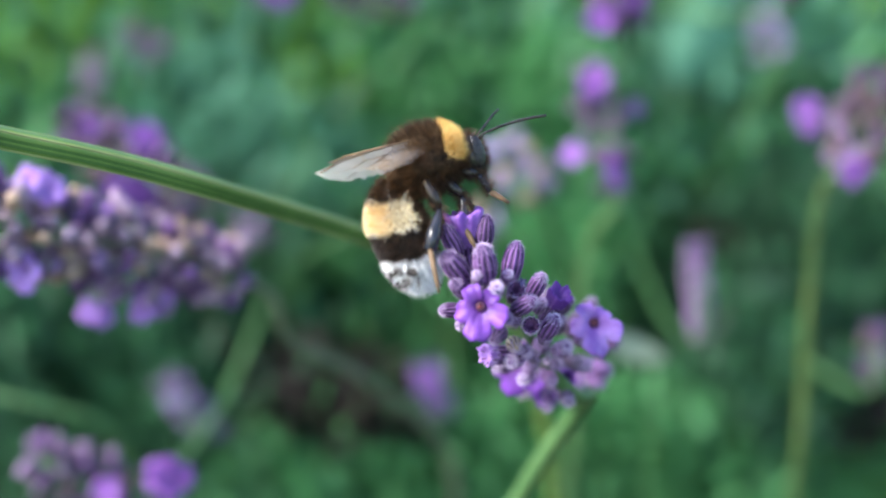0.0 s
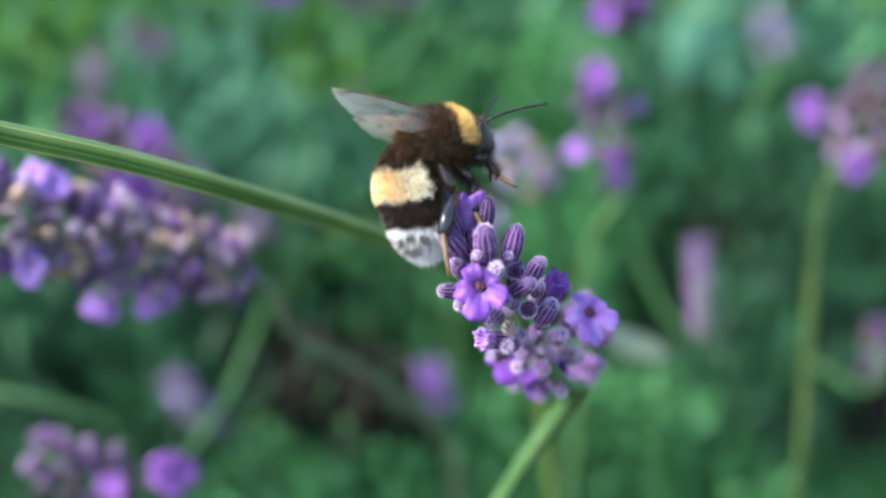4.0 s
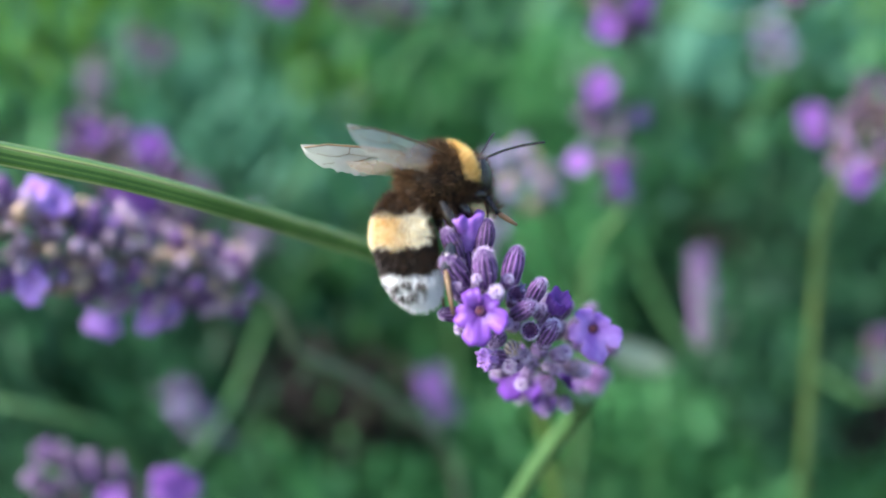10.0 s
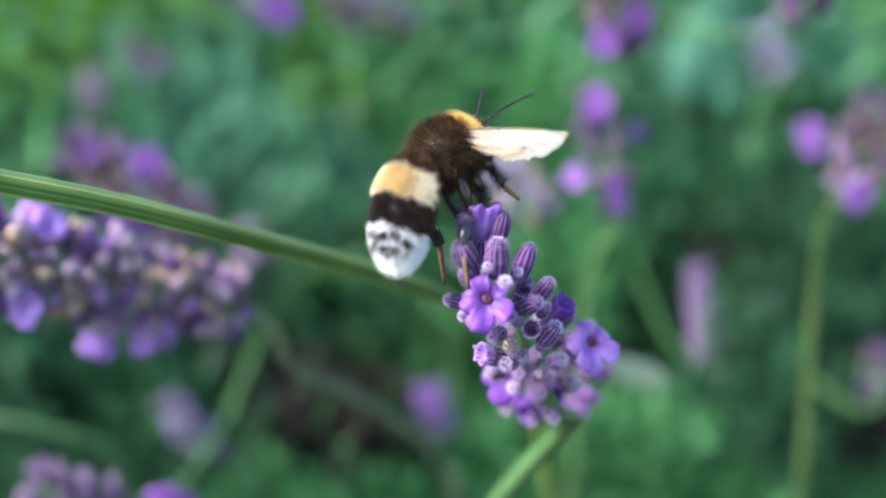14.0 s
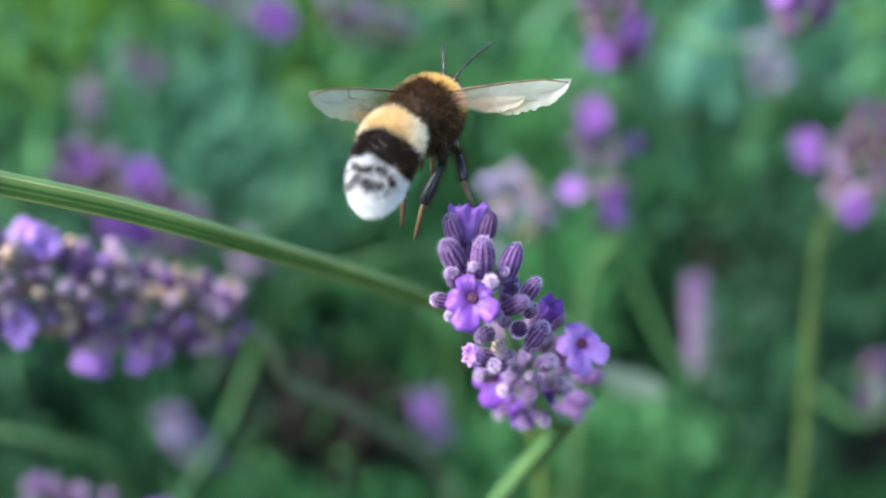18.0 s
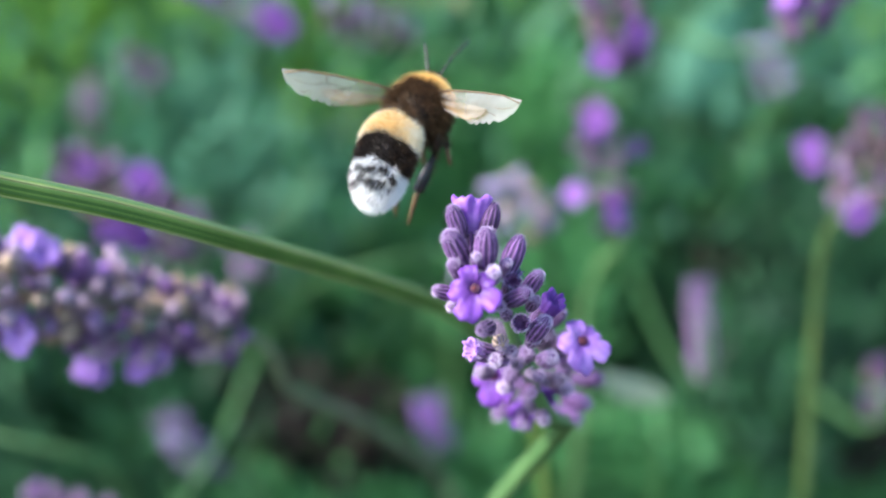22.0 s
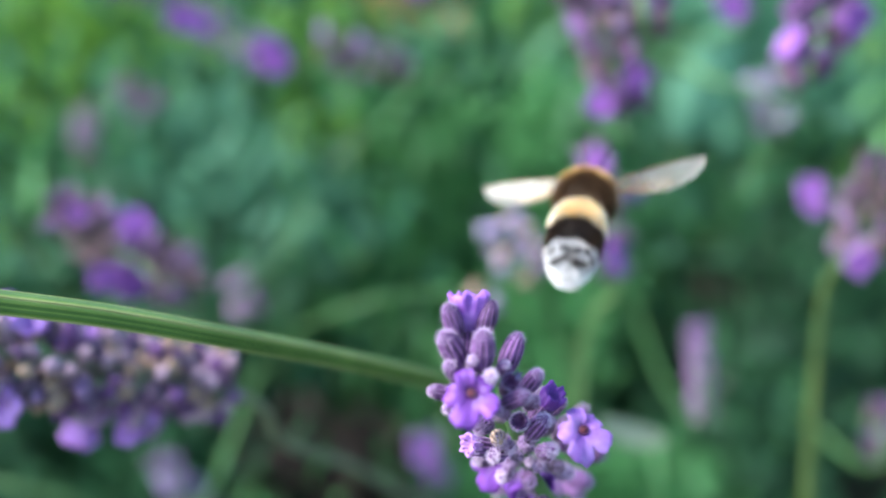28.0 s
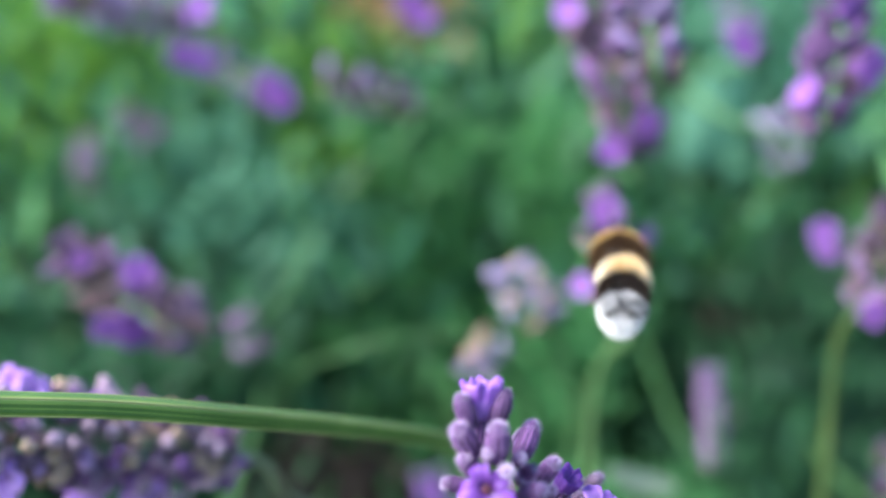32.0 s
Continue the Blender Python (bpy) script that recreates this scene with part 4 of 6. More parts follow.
for i in range(190):
    y = rnd.uniform(0.36, 0.85)
    u = rnd.uniform(-.15, .42) if i > 40 else rnd.uniform(-.42, -.1)
    v = rnd.uniform(-.50, -.02)
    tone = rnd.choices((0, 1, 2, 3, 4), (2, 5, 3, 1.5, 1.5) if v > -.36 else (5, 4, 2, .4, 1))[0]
    sprigs.append(((u * (y + 0.113), y, 0.55 + v * (y + 0.113)), tone, (0.05 + 0.10 * y) * rnd.uniform(.7, 1.5), rnd.gauss(.12 if u > -.1 else -.1, .32)))


def patch(at, size, tone, flat=1.0):
    """A bunch of like-coloured young or withered leaves; tone 6 bunches paint the shade in gaps."""
    for _ in range(5):
        o = Vector((rnd.gauss(0, size * .5), rnd.gauss(0, size * .4), rnd.gauss(0, size * .5 * flat)))
        bed.append((tuple(Vector(at) + o), size * .5, 110, tone, 0.010))


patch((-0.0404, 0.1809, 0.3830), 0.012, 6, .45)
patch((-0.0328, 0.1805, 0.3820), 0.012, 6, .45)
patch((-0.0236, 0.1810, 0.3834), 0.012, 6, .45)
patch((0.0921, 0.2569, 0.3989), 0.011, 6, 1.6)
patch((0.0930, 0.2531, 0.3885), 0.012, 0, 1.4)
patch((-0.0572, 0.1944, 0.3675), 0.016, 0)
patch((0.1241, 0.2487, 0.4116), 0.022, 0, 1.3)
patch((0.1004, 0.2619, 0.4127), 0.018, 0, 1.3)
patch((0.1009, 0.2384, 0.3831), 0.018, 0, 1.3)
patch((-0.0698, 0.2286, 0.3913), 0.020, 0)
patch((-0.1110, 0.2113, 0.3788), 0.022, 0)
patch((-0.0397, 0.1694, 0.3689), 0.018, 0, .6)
patch((-0.0247, 0.1694, 0.3689), 0.018, 1, .6)
patch((-0.0103, 0.1925, 0.3622), 0.018, 1, .7)
patch((0.1243, 0.2468, 0.3712), 0.016, 0, 1.6)
patch((0.1298, 0.2405, 0.3540), 0.010, 6, 1.4)
patch((0.0943, 0.2203, 0.3685), 0.020, 0)
patch((-0.1427, 0.2996, 0.4758), 0.022, 4)
patch((-0.0879, 0.2963, 0.4720), 0.024, 4)
patch((-0.0408, 0.2880, 0.4632), 0.018, 4, 1.5)
patch((0.0314, 0.3250, 0.4754), 0.028, 4)
patch((0.0403, 0.2457, 0.4032), 0.016, 1, 1.6)
patch((-0.0724, 0.2758, 0.4507), 0.020, 3)
patch((-0.0449, 0.2675, 0.4418), 0.016, 3)
patch((0.1104, 0.3060, 0.4635), 0.024, 3, 1.4)
patch((0.0873, 0.3178, 0.4747), 0.022, 3, 1.4)
patch((0.0032, 0.3172, 0.4594), 0.026, 1)
patch((0.0220, 0.2862, 0.4444), 0.022, 1)
patch((-0.0202, 0.2990, 0.4389), 0.024, 1)
patch((0.0410, 0.2821, 0.4278), 0.022, 1)
patch((-0.0379, 0.3370, 0.4734), 0.026, 4)
patch((0.0594, 0.3195, 0.4603), 0.026, 1)
patch((-0.0859, 0.2147, 0.3882), 0.020, 0)
patch((0.0034, 0.3065, 0.4789), 0.022, 3)
patch((-0.0125, 0.3352, 0.4874), 0.016, 5)
patch((-0.0261, 0.2808, 0.4433), 0.024, 1)
patch((-0.0166, 0.3239, 0.4892), 0.020, 5)
patch((-0.0079, 0.3203, 0.4791), 0.016, 5)
patch((-0.0361, 0.3233, 0.4874), 0.016, 3)
patch((0.0094, 0.3526, 0.4801), 0.022, 3)
patch((-0.0446, 0.2833, 0.4359), 0.016, 3)
patch((-0.0846, 0.2887, 0.4507), 0.016, 3)
patch((-0.1347, 0.2976, 0.4752), 0.020, 4)
patch((-0.1041, 0.3046, 0.4599), 0.018, 3)
patch((-0.0047, 0.2893, 0.4177), 0.030, 1)
patch((0.0870, 0.3073, 0.4672), 0.026, 3)
patch((0.0735, 0.2746, 0.4358), 0.022, 2)
patch((0.1065, 0.2893, 0.4177), 0.022, 1)
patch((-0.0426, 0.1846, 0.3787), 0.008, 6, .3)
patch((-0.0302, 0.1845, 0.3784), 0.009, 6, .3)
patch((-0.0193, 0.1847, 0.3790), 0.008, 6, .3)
patch((0.0585, 0.2049, 0.3618), 0.016, 1)
patch((0.0736, 0.2004, 0.3492), 0.016, 1)
patch((0.1134, 0.2358, 0.3296), 0.018, 1)
patch((0.0268, 0.1873, 0.3717), 0.016, 1)
patch((-0.0921, 0.1823, 0.4019), 0.014, 0)
patch((-0.1102, 0.1818, 0.4005), 0.014, 0)
patch((-0.0815, 0.1792, 0.3934), 0.012, 0)
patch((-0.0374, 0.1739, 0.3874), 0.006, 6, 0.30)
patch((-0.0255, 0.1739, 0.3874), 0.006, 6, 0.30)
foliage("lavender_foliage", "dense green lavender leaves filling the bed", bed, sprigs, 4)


# ---- bumblebee ----
def blob(bm, centre, radii, u=24, v=16):
    m = Matrix.Translation(Vector(centre) * MM) @ Matrix.Diagonal((radii[0] * MM, radii[1] * MM, radii[2] * MM, 1))
    bmesh.ops.create_uvsphere(bm, u_segments=u, v_segments=v, radius=1, matrix=m)


def hair_mesh(name, spots, material, length, width, rnd, lean, skin=None):
    """Fine hairs on (point, normal) pairs, in millimetres."""
    verts, faces = [], []
    for p, n in spots:
        p, n = Vector(p), Vector(n).normalized()
        d = (n + Vector(lean) * rnd.uniform(.5, 1.3) + Vector((rnd.gauss(0, .28), rnd.gauss(0, .28), rnd.gauss(0, .28)))).normalized()
        L = length * rnd.uniform(.55, 1.25)
        side = d.cross(Vector((rnd.gauss(0, 1), rnd.gauss(0, 1), rnd.gauss(0, 1)))).normalized() * width
        k = len(verts)
        mid = p + d * L * .55
        tip = p + d * L + Vector(lean) * L * .25
        verts.extend(((p - side - n * .15) * MM, (p + side - n * .15) * MM, (mid + side * .7) * MM, (mid - side * .7) * MM, tip * MM))
        faces.extend(((k, k + 1, k + 2, k + 3), (k + 3, k + 2, k + 4)))
    return raw_mesh(name, verts, faces, material)


def on_ellipsoid(count, centre, radii, keep, rnd):
    out = []
    while len(out) < count:
        v = Vector((rnd.gauss(0, 1), rnd.gauss(0, 1), rnd.gauss(0, 1))).normalized()
        p = Vector((v.x * radii[0], v.y * radii[1], v.z * radii[2]))
        if keep(p):
            out.append((p + Vector(centre), Vector((v.x / radii[0], v.y / radii[1], v.z / radii[2])).normalized()))
    return out


BEE = random.Random(21)
bee = tagged(new("bumblebee"), "furry bumblebee with golden collar, pale band, black band and white tail", "bumblebee")
bee.scale = (0.9, 0.9, 0.9)
THORAX, THORAX_R = (-0.3, 0, -0.45), (4.1, 3.55, 3.5)
bm = bmesh.new()
blob(bm, THORAX, THORAX_R)
thorax = part("thorax", bm, FUR_DARK, bee, "dark brown furry thorax")
is_collar = lambda p: 2.25 + 0.2 * math.sin(p.y * 2) - .36 * abs(p.y) < p.x < 3.75 - .2 * abs(p.y) and p.z > -0.6 + .3 * math.sin(p.y * 3)
put("fur", hair_mesh("fur", on_ellipsoid(13000, THORAX, THORAX_R, lambda p: not is_collar(p), BEE), FUR_DARK, 1.25, 0.02, BEE, (-.35, 0, .12)), thorax, None, "dark brown fur")
# sparse paler hairs put the sunlit sheen of back and rim into colour
put("buff_fur", hair_mesh("buff_fur", on_ellipsoid(2000, THORAX, THORAX_R, lambda p: not is_collar(p) and p.z > -1.0 and BEE.random() < .25 + .75 * (abs(p.y) > 2.2 or p.x < -1.8), BEE), FUR_LIT, 1.6, 0.014, BEE, (-.35, 0, .15)), thorax, None, "light brown hairs painting the lit sheen on the back")
put("collar", hair_mesh("collar", on_ellipsoid(5200, THORAX, THORAX_R, lambda p: is_collar(p) and p.x < 3.9, BEE), FUR_GOLD, 1.15, 0.022, BEE, (-.2, 0, .15)), thorax, None, "golden yellow fur collar")

bm = bmesh.new()
blob(bm, (4.5, 0, -1.4), (1.7, 2.0, 2.6))
bee_head = part("head", bm, CHITIN, bee, "black head")
put("fur", hair_mesh("fur", on_ellipsoid(1800, (4.5, 0, -1.4), (1.7, 2.0, 2.6), lambda p: abs(p.y) < 1.45, BEE), FUR_DARK, 0.75, 0.024, BEE, (-.1, 0, .1)), bee_head)
for s in (-1, 1):
    bm = bmesh.new()
    blob(bm, (4.85, 1.55 * s, -1.2), (.9, .6, 1.8))
    part("eye", bm, EYE, bee_head, "glossy black compound eye")
    bm = bmesh.new()
    tube(bm, [Vector(p) * MM for p in ((5.6, .5 * s, -.3), (6.0, .7 * s, .15), (6.4, .9 * s, .5))], [.17 * MM, .14 * MM, .15 * MM], 8)
    tube(bm, [p * MM for p in bezier([Vector(q) for q in ((6.35, .9 * s, .46), (8.2 - .5 * s, 1.25 * s, .95 + .3 * s), (10.1 - 1.1 * s, 1.7 * s, 1.3 + .7 * s), (11.9 - 1.8 * s, 2.1 * s, 1.4 + 1.1 * s))], 5)], [.15 * MM] * 16, 8)
    part("antenna", bm, CHITIN, bee_head, "thin black elbowed antenna")
bm = bmesh.new()
tube(bm, [Vector(p) * MM for p in ((5.2, 0, -3.0), (5.5, .1, -4.2), (5.4, .1, -5.4), (5.1, .1, -6.4))], [.42 * MM, .34 * MM, .2 * MM, .08 * MM], 8)
part("proboscis", bm, CHITIN, bee_head, "dark tongue sheath")

# abdomen: local x runs to the tail, z is its back
AB_L, AB_R = 12.3, 3.3
ab_profile = lambda s: AB_R * max(.02, math.sin(min(1, s / .42) * math.pi / 2)) ** .62 if s < .42 else AB_R * max(0.004, 1 - ((s - .42) / .58) ** 2.5) ** 0.5
bm = bmesh.new()
rings = []
for i in range(61):
    s = i / 60
    r = ab_profile(s) * 0.93
    rings.append([(s * AB_L * MM, r * math.cos(a * math.tau / 28) * MM, (r * .93 * math.sin(a * math.tau / 28) - 1.7 * s * s) * MM) for a in range(28)])
ring_surface(bm, rings)
for f in bm.faces:
    c = f.calc_center_median()
    s = c.x / (AB_L * MM) + 0.03 * noise.noise(c * 1500) + 0.03 * noise.noise(c * 450)
    belly = c.z / MM + 1.7 * (c.x / (AB_L * MM)) ** 2 < -.35 * AB_R
    f.material_index = 0 if s < .2 else (0 if belly else 1) if s < .43 else 0 if s < .68 else 2
abdomen = put("abdomen", mesh_of("abdomen", bm, FUR_BLACK, FUR_SKIN, TAIL_SKIN), bee, None, "banded furry abdomen")


def band(label, s0, s1, count, material, length, only=None, lift=.93, lean=.28):
    spots = []
    while len(spots) < count:
        a = BEE.uniform(0, math.tau)
        s = min(1, max(0, BEE.uniform(s0, s1) + (BEE.gauss(0, .010) + .012 * math.sin(3 * a) + .008 * math.sin(7 * a + 1)) * (s0 > 0)))
        r = ab_profile(s) * lift
        if BEE.random() > r / AB_R + .1 or (only and not only(s, a)):
            continue
        ds = (ab_profile(min(1, s + .02)) - ab_profile(max(0, s - .02))) / (.04 * AB_L)
        n = Vector((-ds, math.cos(a), .93 * math.sin(a)))
        spots.append((Vector((s * AB_L, r * math.cos(a), r * .93 * math.sin(a) - 1.7 * s * s)), n))
    return put("fur_band", hair_mesh("fur_band", spots, material, length, .024, BEE, (lean, 0, 0)), abdomen, None, label)


on_back = lambda s, a: math.sin(a) > -.30 + .12 * math.sin(s * 70)
band("dark brown fur", 0.0, .20, 4200, FUR_DARK, 1.25)
# cream paints the golden band's overexposed sunlit fur, gold its unlit back
band("golden fur band with its sunlit cream put into the colour", .18, .43, 7500, FUR_SUNLIT, 1.05, on_back)
band("golden fur tint on the back", .19, .42, 3300, FUR_GOLD, 1.05, lambda s, a: math.sin(a) > .45 and BEE.random() < math.sin(a) ** 2)
band("dark brown belly fur", .16, .70, 3000, FUR_DARK, .9, lambda s, a: not on_back(s, a))
band("black fur band", .42, .69, 6000, FUR_BLACK, .9, on_back)
# browner flank hairs stand in for the rim-lit edge of the black fur
band("brown hairs painting rim light along the black band", .44, .68, 900, FUR_DARK, 1.1, lambda s, a: abs(math.cos(a)) > .55 and on_back(s, a))
band("white tail fur", .68, 1.0, 9500, FUR_WHITE, 1.0, lean=.6)
dash = lambda a, k: math.sin(a * 19 + k + 2 * math.sin(a * 7)) > -.2
row = lambda s, a, at, half, k: abs(s - at - .018 * math.sin(a * 5 + k)) < half and dash(a, k)
band("broken dark stripes across the tail", .70, .93, 2600, FUR_BLACK, 1.0, lambda s, a: math.sin(a) > .25 + 1.5 * max(0, s - .84) and (
    row(s, a, .770, .020, 0) or row(s, a, .865, .024, 2) or BEE.random() < .02), .99, .6)


def wing_mesh(length, chord, rnd, name):
    """Membrane with a straight leading edge and a torn trailing edge; x along the span, y to the trailing edge."""
    n, m = 30, 7
    verts, faces = [], []
    for i in range(n + 1):
        s = i / n
        w = chord * (0.16 + 0.84 * min(1, s * 1.9) ** .8) * (1 - max(0, (s - .5) / .5) ** 2.2) ** .6 if s < 1 else 0.02
        w *= 1 - (0.13 * rnd.random() if s > .5 else 0)
        lead = -0.10 * chord * math.sin(s * math.pi)
        for j in range(m + 1):
            t = j / m
            z = 0.16 * math.sin(t * 9 + s * 3) * t * (1 - .3 * s) + .25 * math.sin(s * 2.4)
            verts.append((s * length * MM, (lead + t * w) * MM, z * MM))
    for i in range(n):
        for j in range(m):
            a = i * (m + 1) + j
            faces.append((a, a + 1, a + m + 2, a + m + 1))
    return raw_mesh(name, verts, faces, WING)


def vein_meshes(length, chord):
    out = []
    runs = (((0, 0), (.25, -.07), (.55, -.1), (.8, -.07), (.97, .1)), ((0, .03), (.2, .12), (.45, .22), (.62, .18)), ((0, .06), (.2, .28), (.42, .52), (.55, .68)),
            ((.45, .22), (.55, .4), (.7, .5), (.82, .62)), ((.62, -.08), (.62, .18), (.7, .3), (.8, .32), (.9, .25)), ((.42, .52), (.5, .36), (.55, .4)))
    for k, run in enumerate(runs):
        bm = bmesh.new()
        line = [Vector((x * length * MM, y * chord * MM, (.25 * math.sin(x * 2.4) + .03) * MM)) for x, y in run]
        tube(bm, line, [(.15 if k == 0 else .042) * MM * (1 - .55 * i / len(line)) for i in range(len(line))], 6)
        out.append(mesh_of("vein", bm, VEIN))
    return out


FORE, HIND, VEINS = wing_mesh(14.2, 3.8, BEE, "wing"), wing_mesh(8.6, 1.9, BEE, "hind_wing"), vein_meshes(14.2, 3.8)
wings = {}
for side in "RL":
    w = put("wing", FORE, bee, None, "smoky translucent fore wing with a torn edge")
    for k, v in enumerate(VEINS):
        put("vein", v, w, None, "thick brown leading vein" if k == 0 else "")
    put("hind_wing", HIND, w, pose(0.0006, 0.0010, -0.0002, 0, 0, 3))
    wings[side] = w


def leg_mesh(lengths, radii, bends, material):
    """Femur, then tibia and tarsus, bending in the local x-y plane."""
    out, p, ang = [], Vector((0, 0, 0)), 0.0
    for L, (ra, rb, rc), bend in zip(lengths, radii, bends):
        ang += radians(bend)
        d = Vector((math.cos(ang), math.sin(ang), 0))
        bm = bmesh.new()
        tube(bm, [p * MM, (p + d * L * .15) * MM, (p + d * L * .6) * MM, (p + d * L) * MM], [ra * .7 * MM, ra * MM, rb * MM, rc * MM], 10)
        out.append(bm)
        p = p + d * L
    return out


legs = {}
for kind, lengths, wide in (("fore", (2.3, 2.4, 2.4), .36), ("mid", (3.1, 3.5, 3.4), .5), ("hind", (3.6, 5.0, 4.8), .78)):
    for side in "RL":
        fe, ti, ta = leg_mesh(lengths, ((.55, .62, .4), (.36, wide, wide * .85), (.34, .28, .16)), (28, -42, 24), CHITIN)
        leg = part("leg", fe, CHITIN, bee, "black hairy leg")
        part("tibia", ti, LEG_SHEEN, leg, "shiny blue-black shin")
        part("tarsus", ta, LEG_BROWN, leg, "brown foot")
        L = lengths[0] + lengths[1] * .8
        spots = []
        for _ in range(700):
            a, x = BEE.uniform(0, math.tau), BEE.uniform(.2, L)
            bend = x * math.tan(radians(28)) if x < lengths[0] * .88 else lengths[0] * .47 - (x - lengths[0] * .88) * math.tan(radians(14))
            o = Vector((0, math.cos(a), math.sin(a)))
            spots.append((Vector((x, bend, 0)) + o * .42, o))
        put("fur", hair_mesh("fur", spots, FUR_DARK, .85, .02, BEE, (.5, 0, 0)), leg)
        legs[kind + "_" + side] = leg


# ---- what moves ----
def motions():
    walk(bee, [
        (0.0, pose(-0.00134, 0.00317, 0.50875, -19.35, -10.94, 22.89)),
        (0.5, pose(-0.00133, 0.00293, 0.50894, -19.35, -10.94, 22.89)),
        (1.0, pose(-0.00125, 0.00282, 0.50890, -19.07, -10.32, 24.72)),
        (1.5, pose(-0.00108, 0.00287, 0.50908, -18.77, -9.70, 26.54)),
        (2.0, pose(-0.00099, 0.00285, 0.50896, -18.77, -9.70, 26.54)),
        (2.5, pose(-0.00100, 0.00290, 0.50897, -18.61, -9.40, 27.46)),
        (3.0, pose(-0.00094, 0.00300, 0.50913, -18.45, -9.10, 28.37)),
        (3.5, pose(-0.00087, 0.00315, 0.50944, -18.11, -8.50, 30.20)),
        (5.5, pose(-0.00161, 0.00333, 0.50966, -14.74, -2.24, 44.36)),
        (6.0, pose(-0.00154, 0.00312, 0.50899, -14.74, -2.24, 44.36)),
        (6.5, pose(-0.00148, 0.00307, 0.50887, -14.74, -2.24, 44.36)),
        (7.0, pose(-0.00152, 0.00297, 0.50854, -15.21, -2.73, 42.51)),
        (7.5, pose(-0.00154, 0.00296, 0.50839, -15.21, -2.73, 42.51)),
        (8.0, pose(-0.00140, 0.00298, 0.50823, -15.21, -2.73, 42.51)),
        (8.5, pose(-0.00141, 0.00304, 0.50810, -15.21, -2.73, 42.51)),
        (9.0, pose(-0.00136, 0.00322, 0.50831, -16.52, -4.31, 36.95)),
        (9.5, pose(-0.00151, 0.00318, 0.50802, -16.52, -4.31, 36.95)),
        (10.0, pose(-0.00142, 0.00331, 0.50826, -16.52, -4.31, 36.95)),
        (10.5, pose(-0.00142, 0.00343, 0.50851, -16.52, -4.31, 36.95)),
        (11.0, pose(-0.00136, 0.00356, 0.50888, -16.57, -6.23, 37.52)),
        (11.5, pose(-0.00100, 0.00376, 0.50938, -16.64, -8.14, 38.10)),
        (12.0, pose(-0.00061, 0.00400, 0.50979, -16.74, -10.06, 38.68)),
        (12.5, pose(-0.00023, 0.00436, 0.51045, -16.40, -11.45, 41.05)),
        (13.0, pose(0.00010, 0.00485, 0.51147, -16.05, -12.87, 43.41)),
        (13.5, pose(-0.00024, 0.00534, 0.51250, -13.02, -13.89, 49.58)),
        (14.0, pose(0.00011, 0.00574, 0.51345, -11.34, -14.45, 49.83)),
        (14.5, pose(0.00024, 0.00598, 0.51417, -10.70, -15.80, 49.69)),
        (16.5, pose(0.00011, 0.00726, 0.51783, -8.19, -22.00, 53.18)),
        (17.0, pose(-0.00006, 0.00772, 0.51887, -9.78, -23.50, 59.84)),
        (17.5, pose(-0.00092, 0.00855, 0.51884, -8.99, -23.14, 60.29)),
        (18.0, pose(-0.00139, 0.00943, 0.51888, -6.20, -22.08, 62.46)),
        (18.5, pose(-0.00153, 0.01026, 0.51890, -5.00, -21.72, 63.72)),
        (19.0, pose(-0.00184, 0.01119, 0.51922, -3.80, -21.40, 64.97)),
        (19.5, pose(-0.00211, 0.01306, 0.51862, -5.18, -21.98, 65.99)),
        (20.0, pose(-0.00244, 0.01493, 0.51816, -6.58, -22.55, 67.04)),
        (20.5, pose(-0.00222, 0.01618, 0.51787, -6.80, -22.72, 69.34)),
        (21.0, pose(-0.00297, 0.01761, 0.51790, -7.75, -23.05, 70.05)),
        (21.5, pose(-0.00229, 0.01900, 0.51757, -7.75, -23.05, 70.05)),
        (22.0, pose(-0.00268, 0.02051, 0.51752, -7.75, -23.05, 70.05)),
        (22.5, pose(-0.00207, 0.02044, 0.51799, -6.32, -22.55, 68.98)),
        (23.0, pose(-0.00208, 0.02262, 0.51775, -4.90, -22.04, 67.93)),
        (23.5, pose(-0.00120, 0.02361, 0.51746, -1.89, -20.83, 65.72)),
        (24.0, pose(-0.00030, 0.02584, 0.51676, 0.16, -19.95, 64.23)),
        (24.5, pose(0.00070, 0.02798, 0.51576, 2.17, -19.00, 62.80)),
        (25.0, pose(0.00293, 0.03113, 0.51420, 4.14, -18.01, 61.40)),
        (25.5, pose(0.00567, 0.03244, 0.51296, 8.10, -14.53, 61.05)),
        (27.5, pose(0.01520, 0.03845, 0.51042, 7.32, -16.05, 74.60)),
        (28.0, pose(0.01798, 0.03921, 0.51071, 7.75, -15.35, 76.57)),
        (28.5, pose(0.01914, 0.04049, 0.51000, 7.87, -14.71, 78.73)),
        (29.0, pose(0.02050, 0.04315, 0.50940, 8.00, -14.04, 80.90)),
        (29.5, pose(0.02100, 0.04499, 0.50896, 8.31, -13.00, 80.83)),
        (30.0, pose(0.02197, 0.04776, 0.50825, 8.06, -12.22, 82.17)),
        (30.5, pose(0.02230, 0.04937, 0.50800, 7.79, -11.41, 83.50)),
        (31.0, pose(0.02208, 0.05097, 0.50757, 8.51, -11.49, 84.15)),
        (31.5, pose(0.02224, 0.05257, 0.50698, 9.23, -11.59, 84.81)),
        (32.0, pose(0.02218, 0.05321, 0.50729, 9.59, -11.56, 84.61)),
    ])
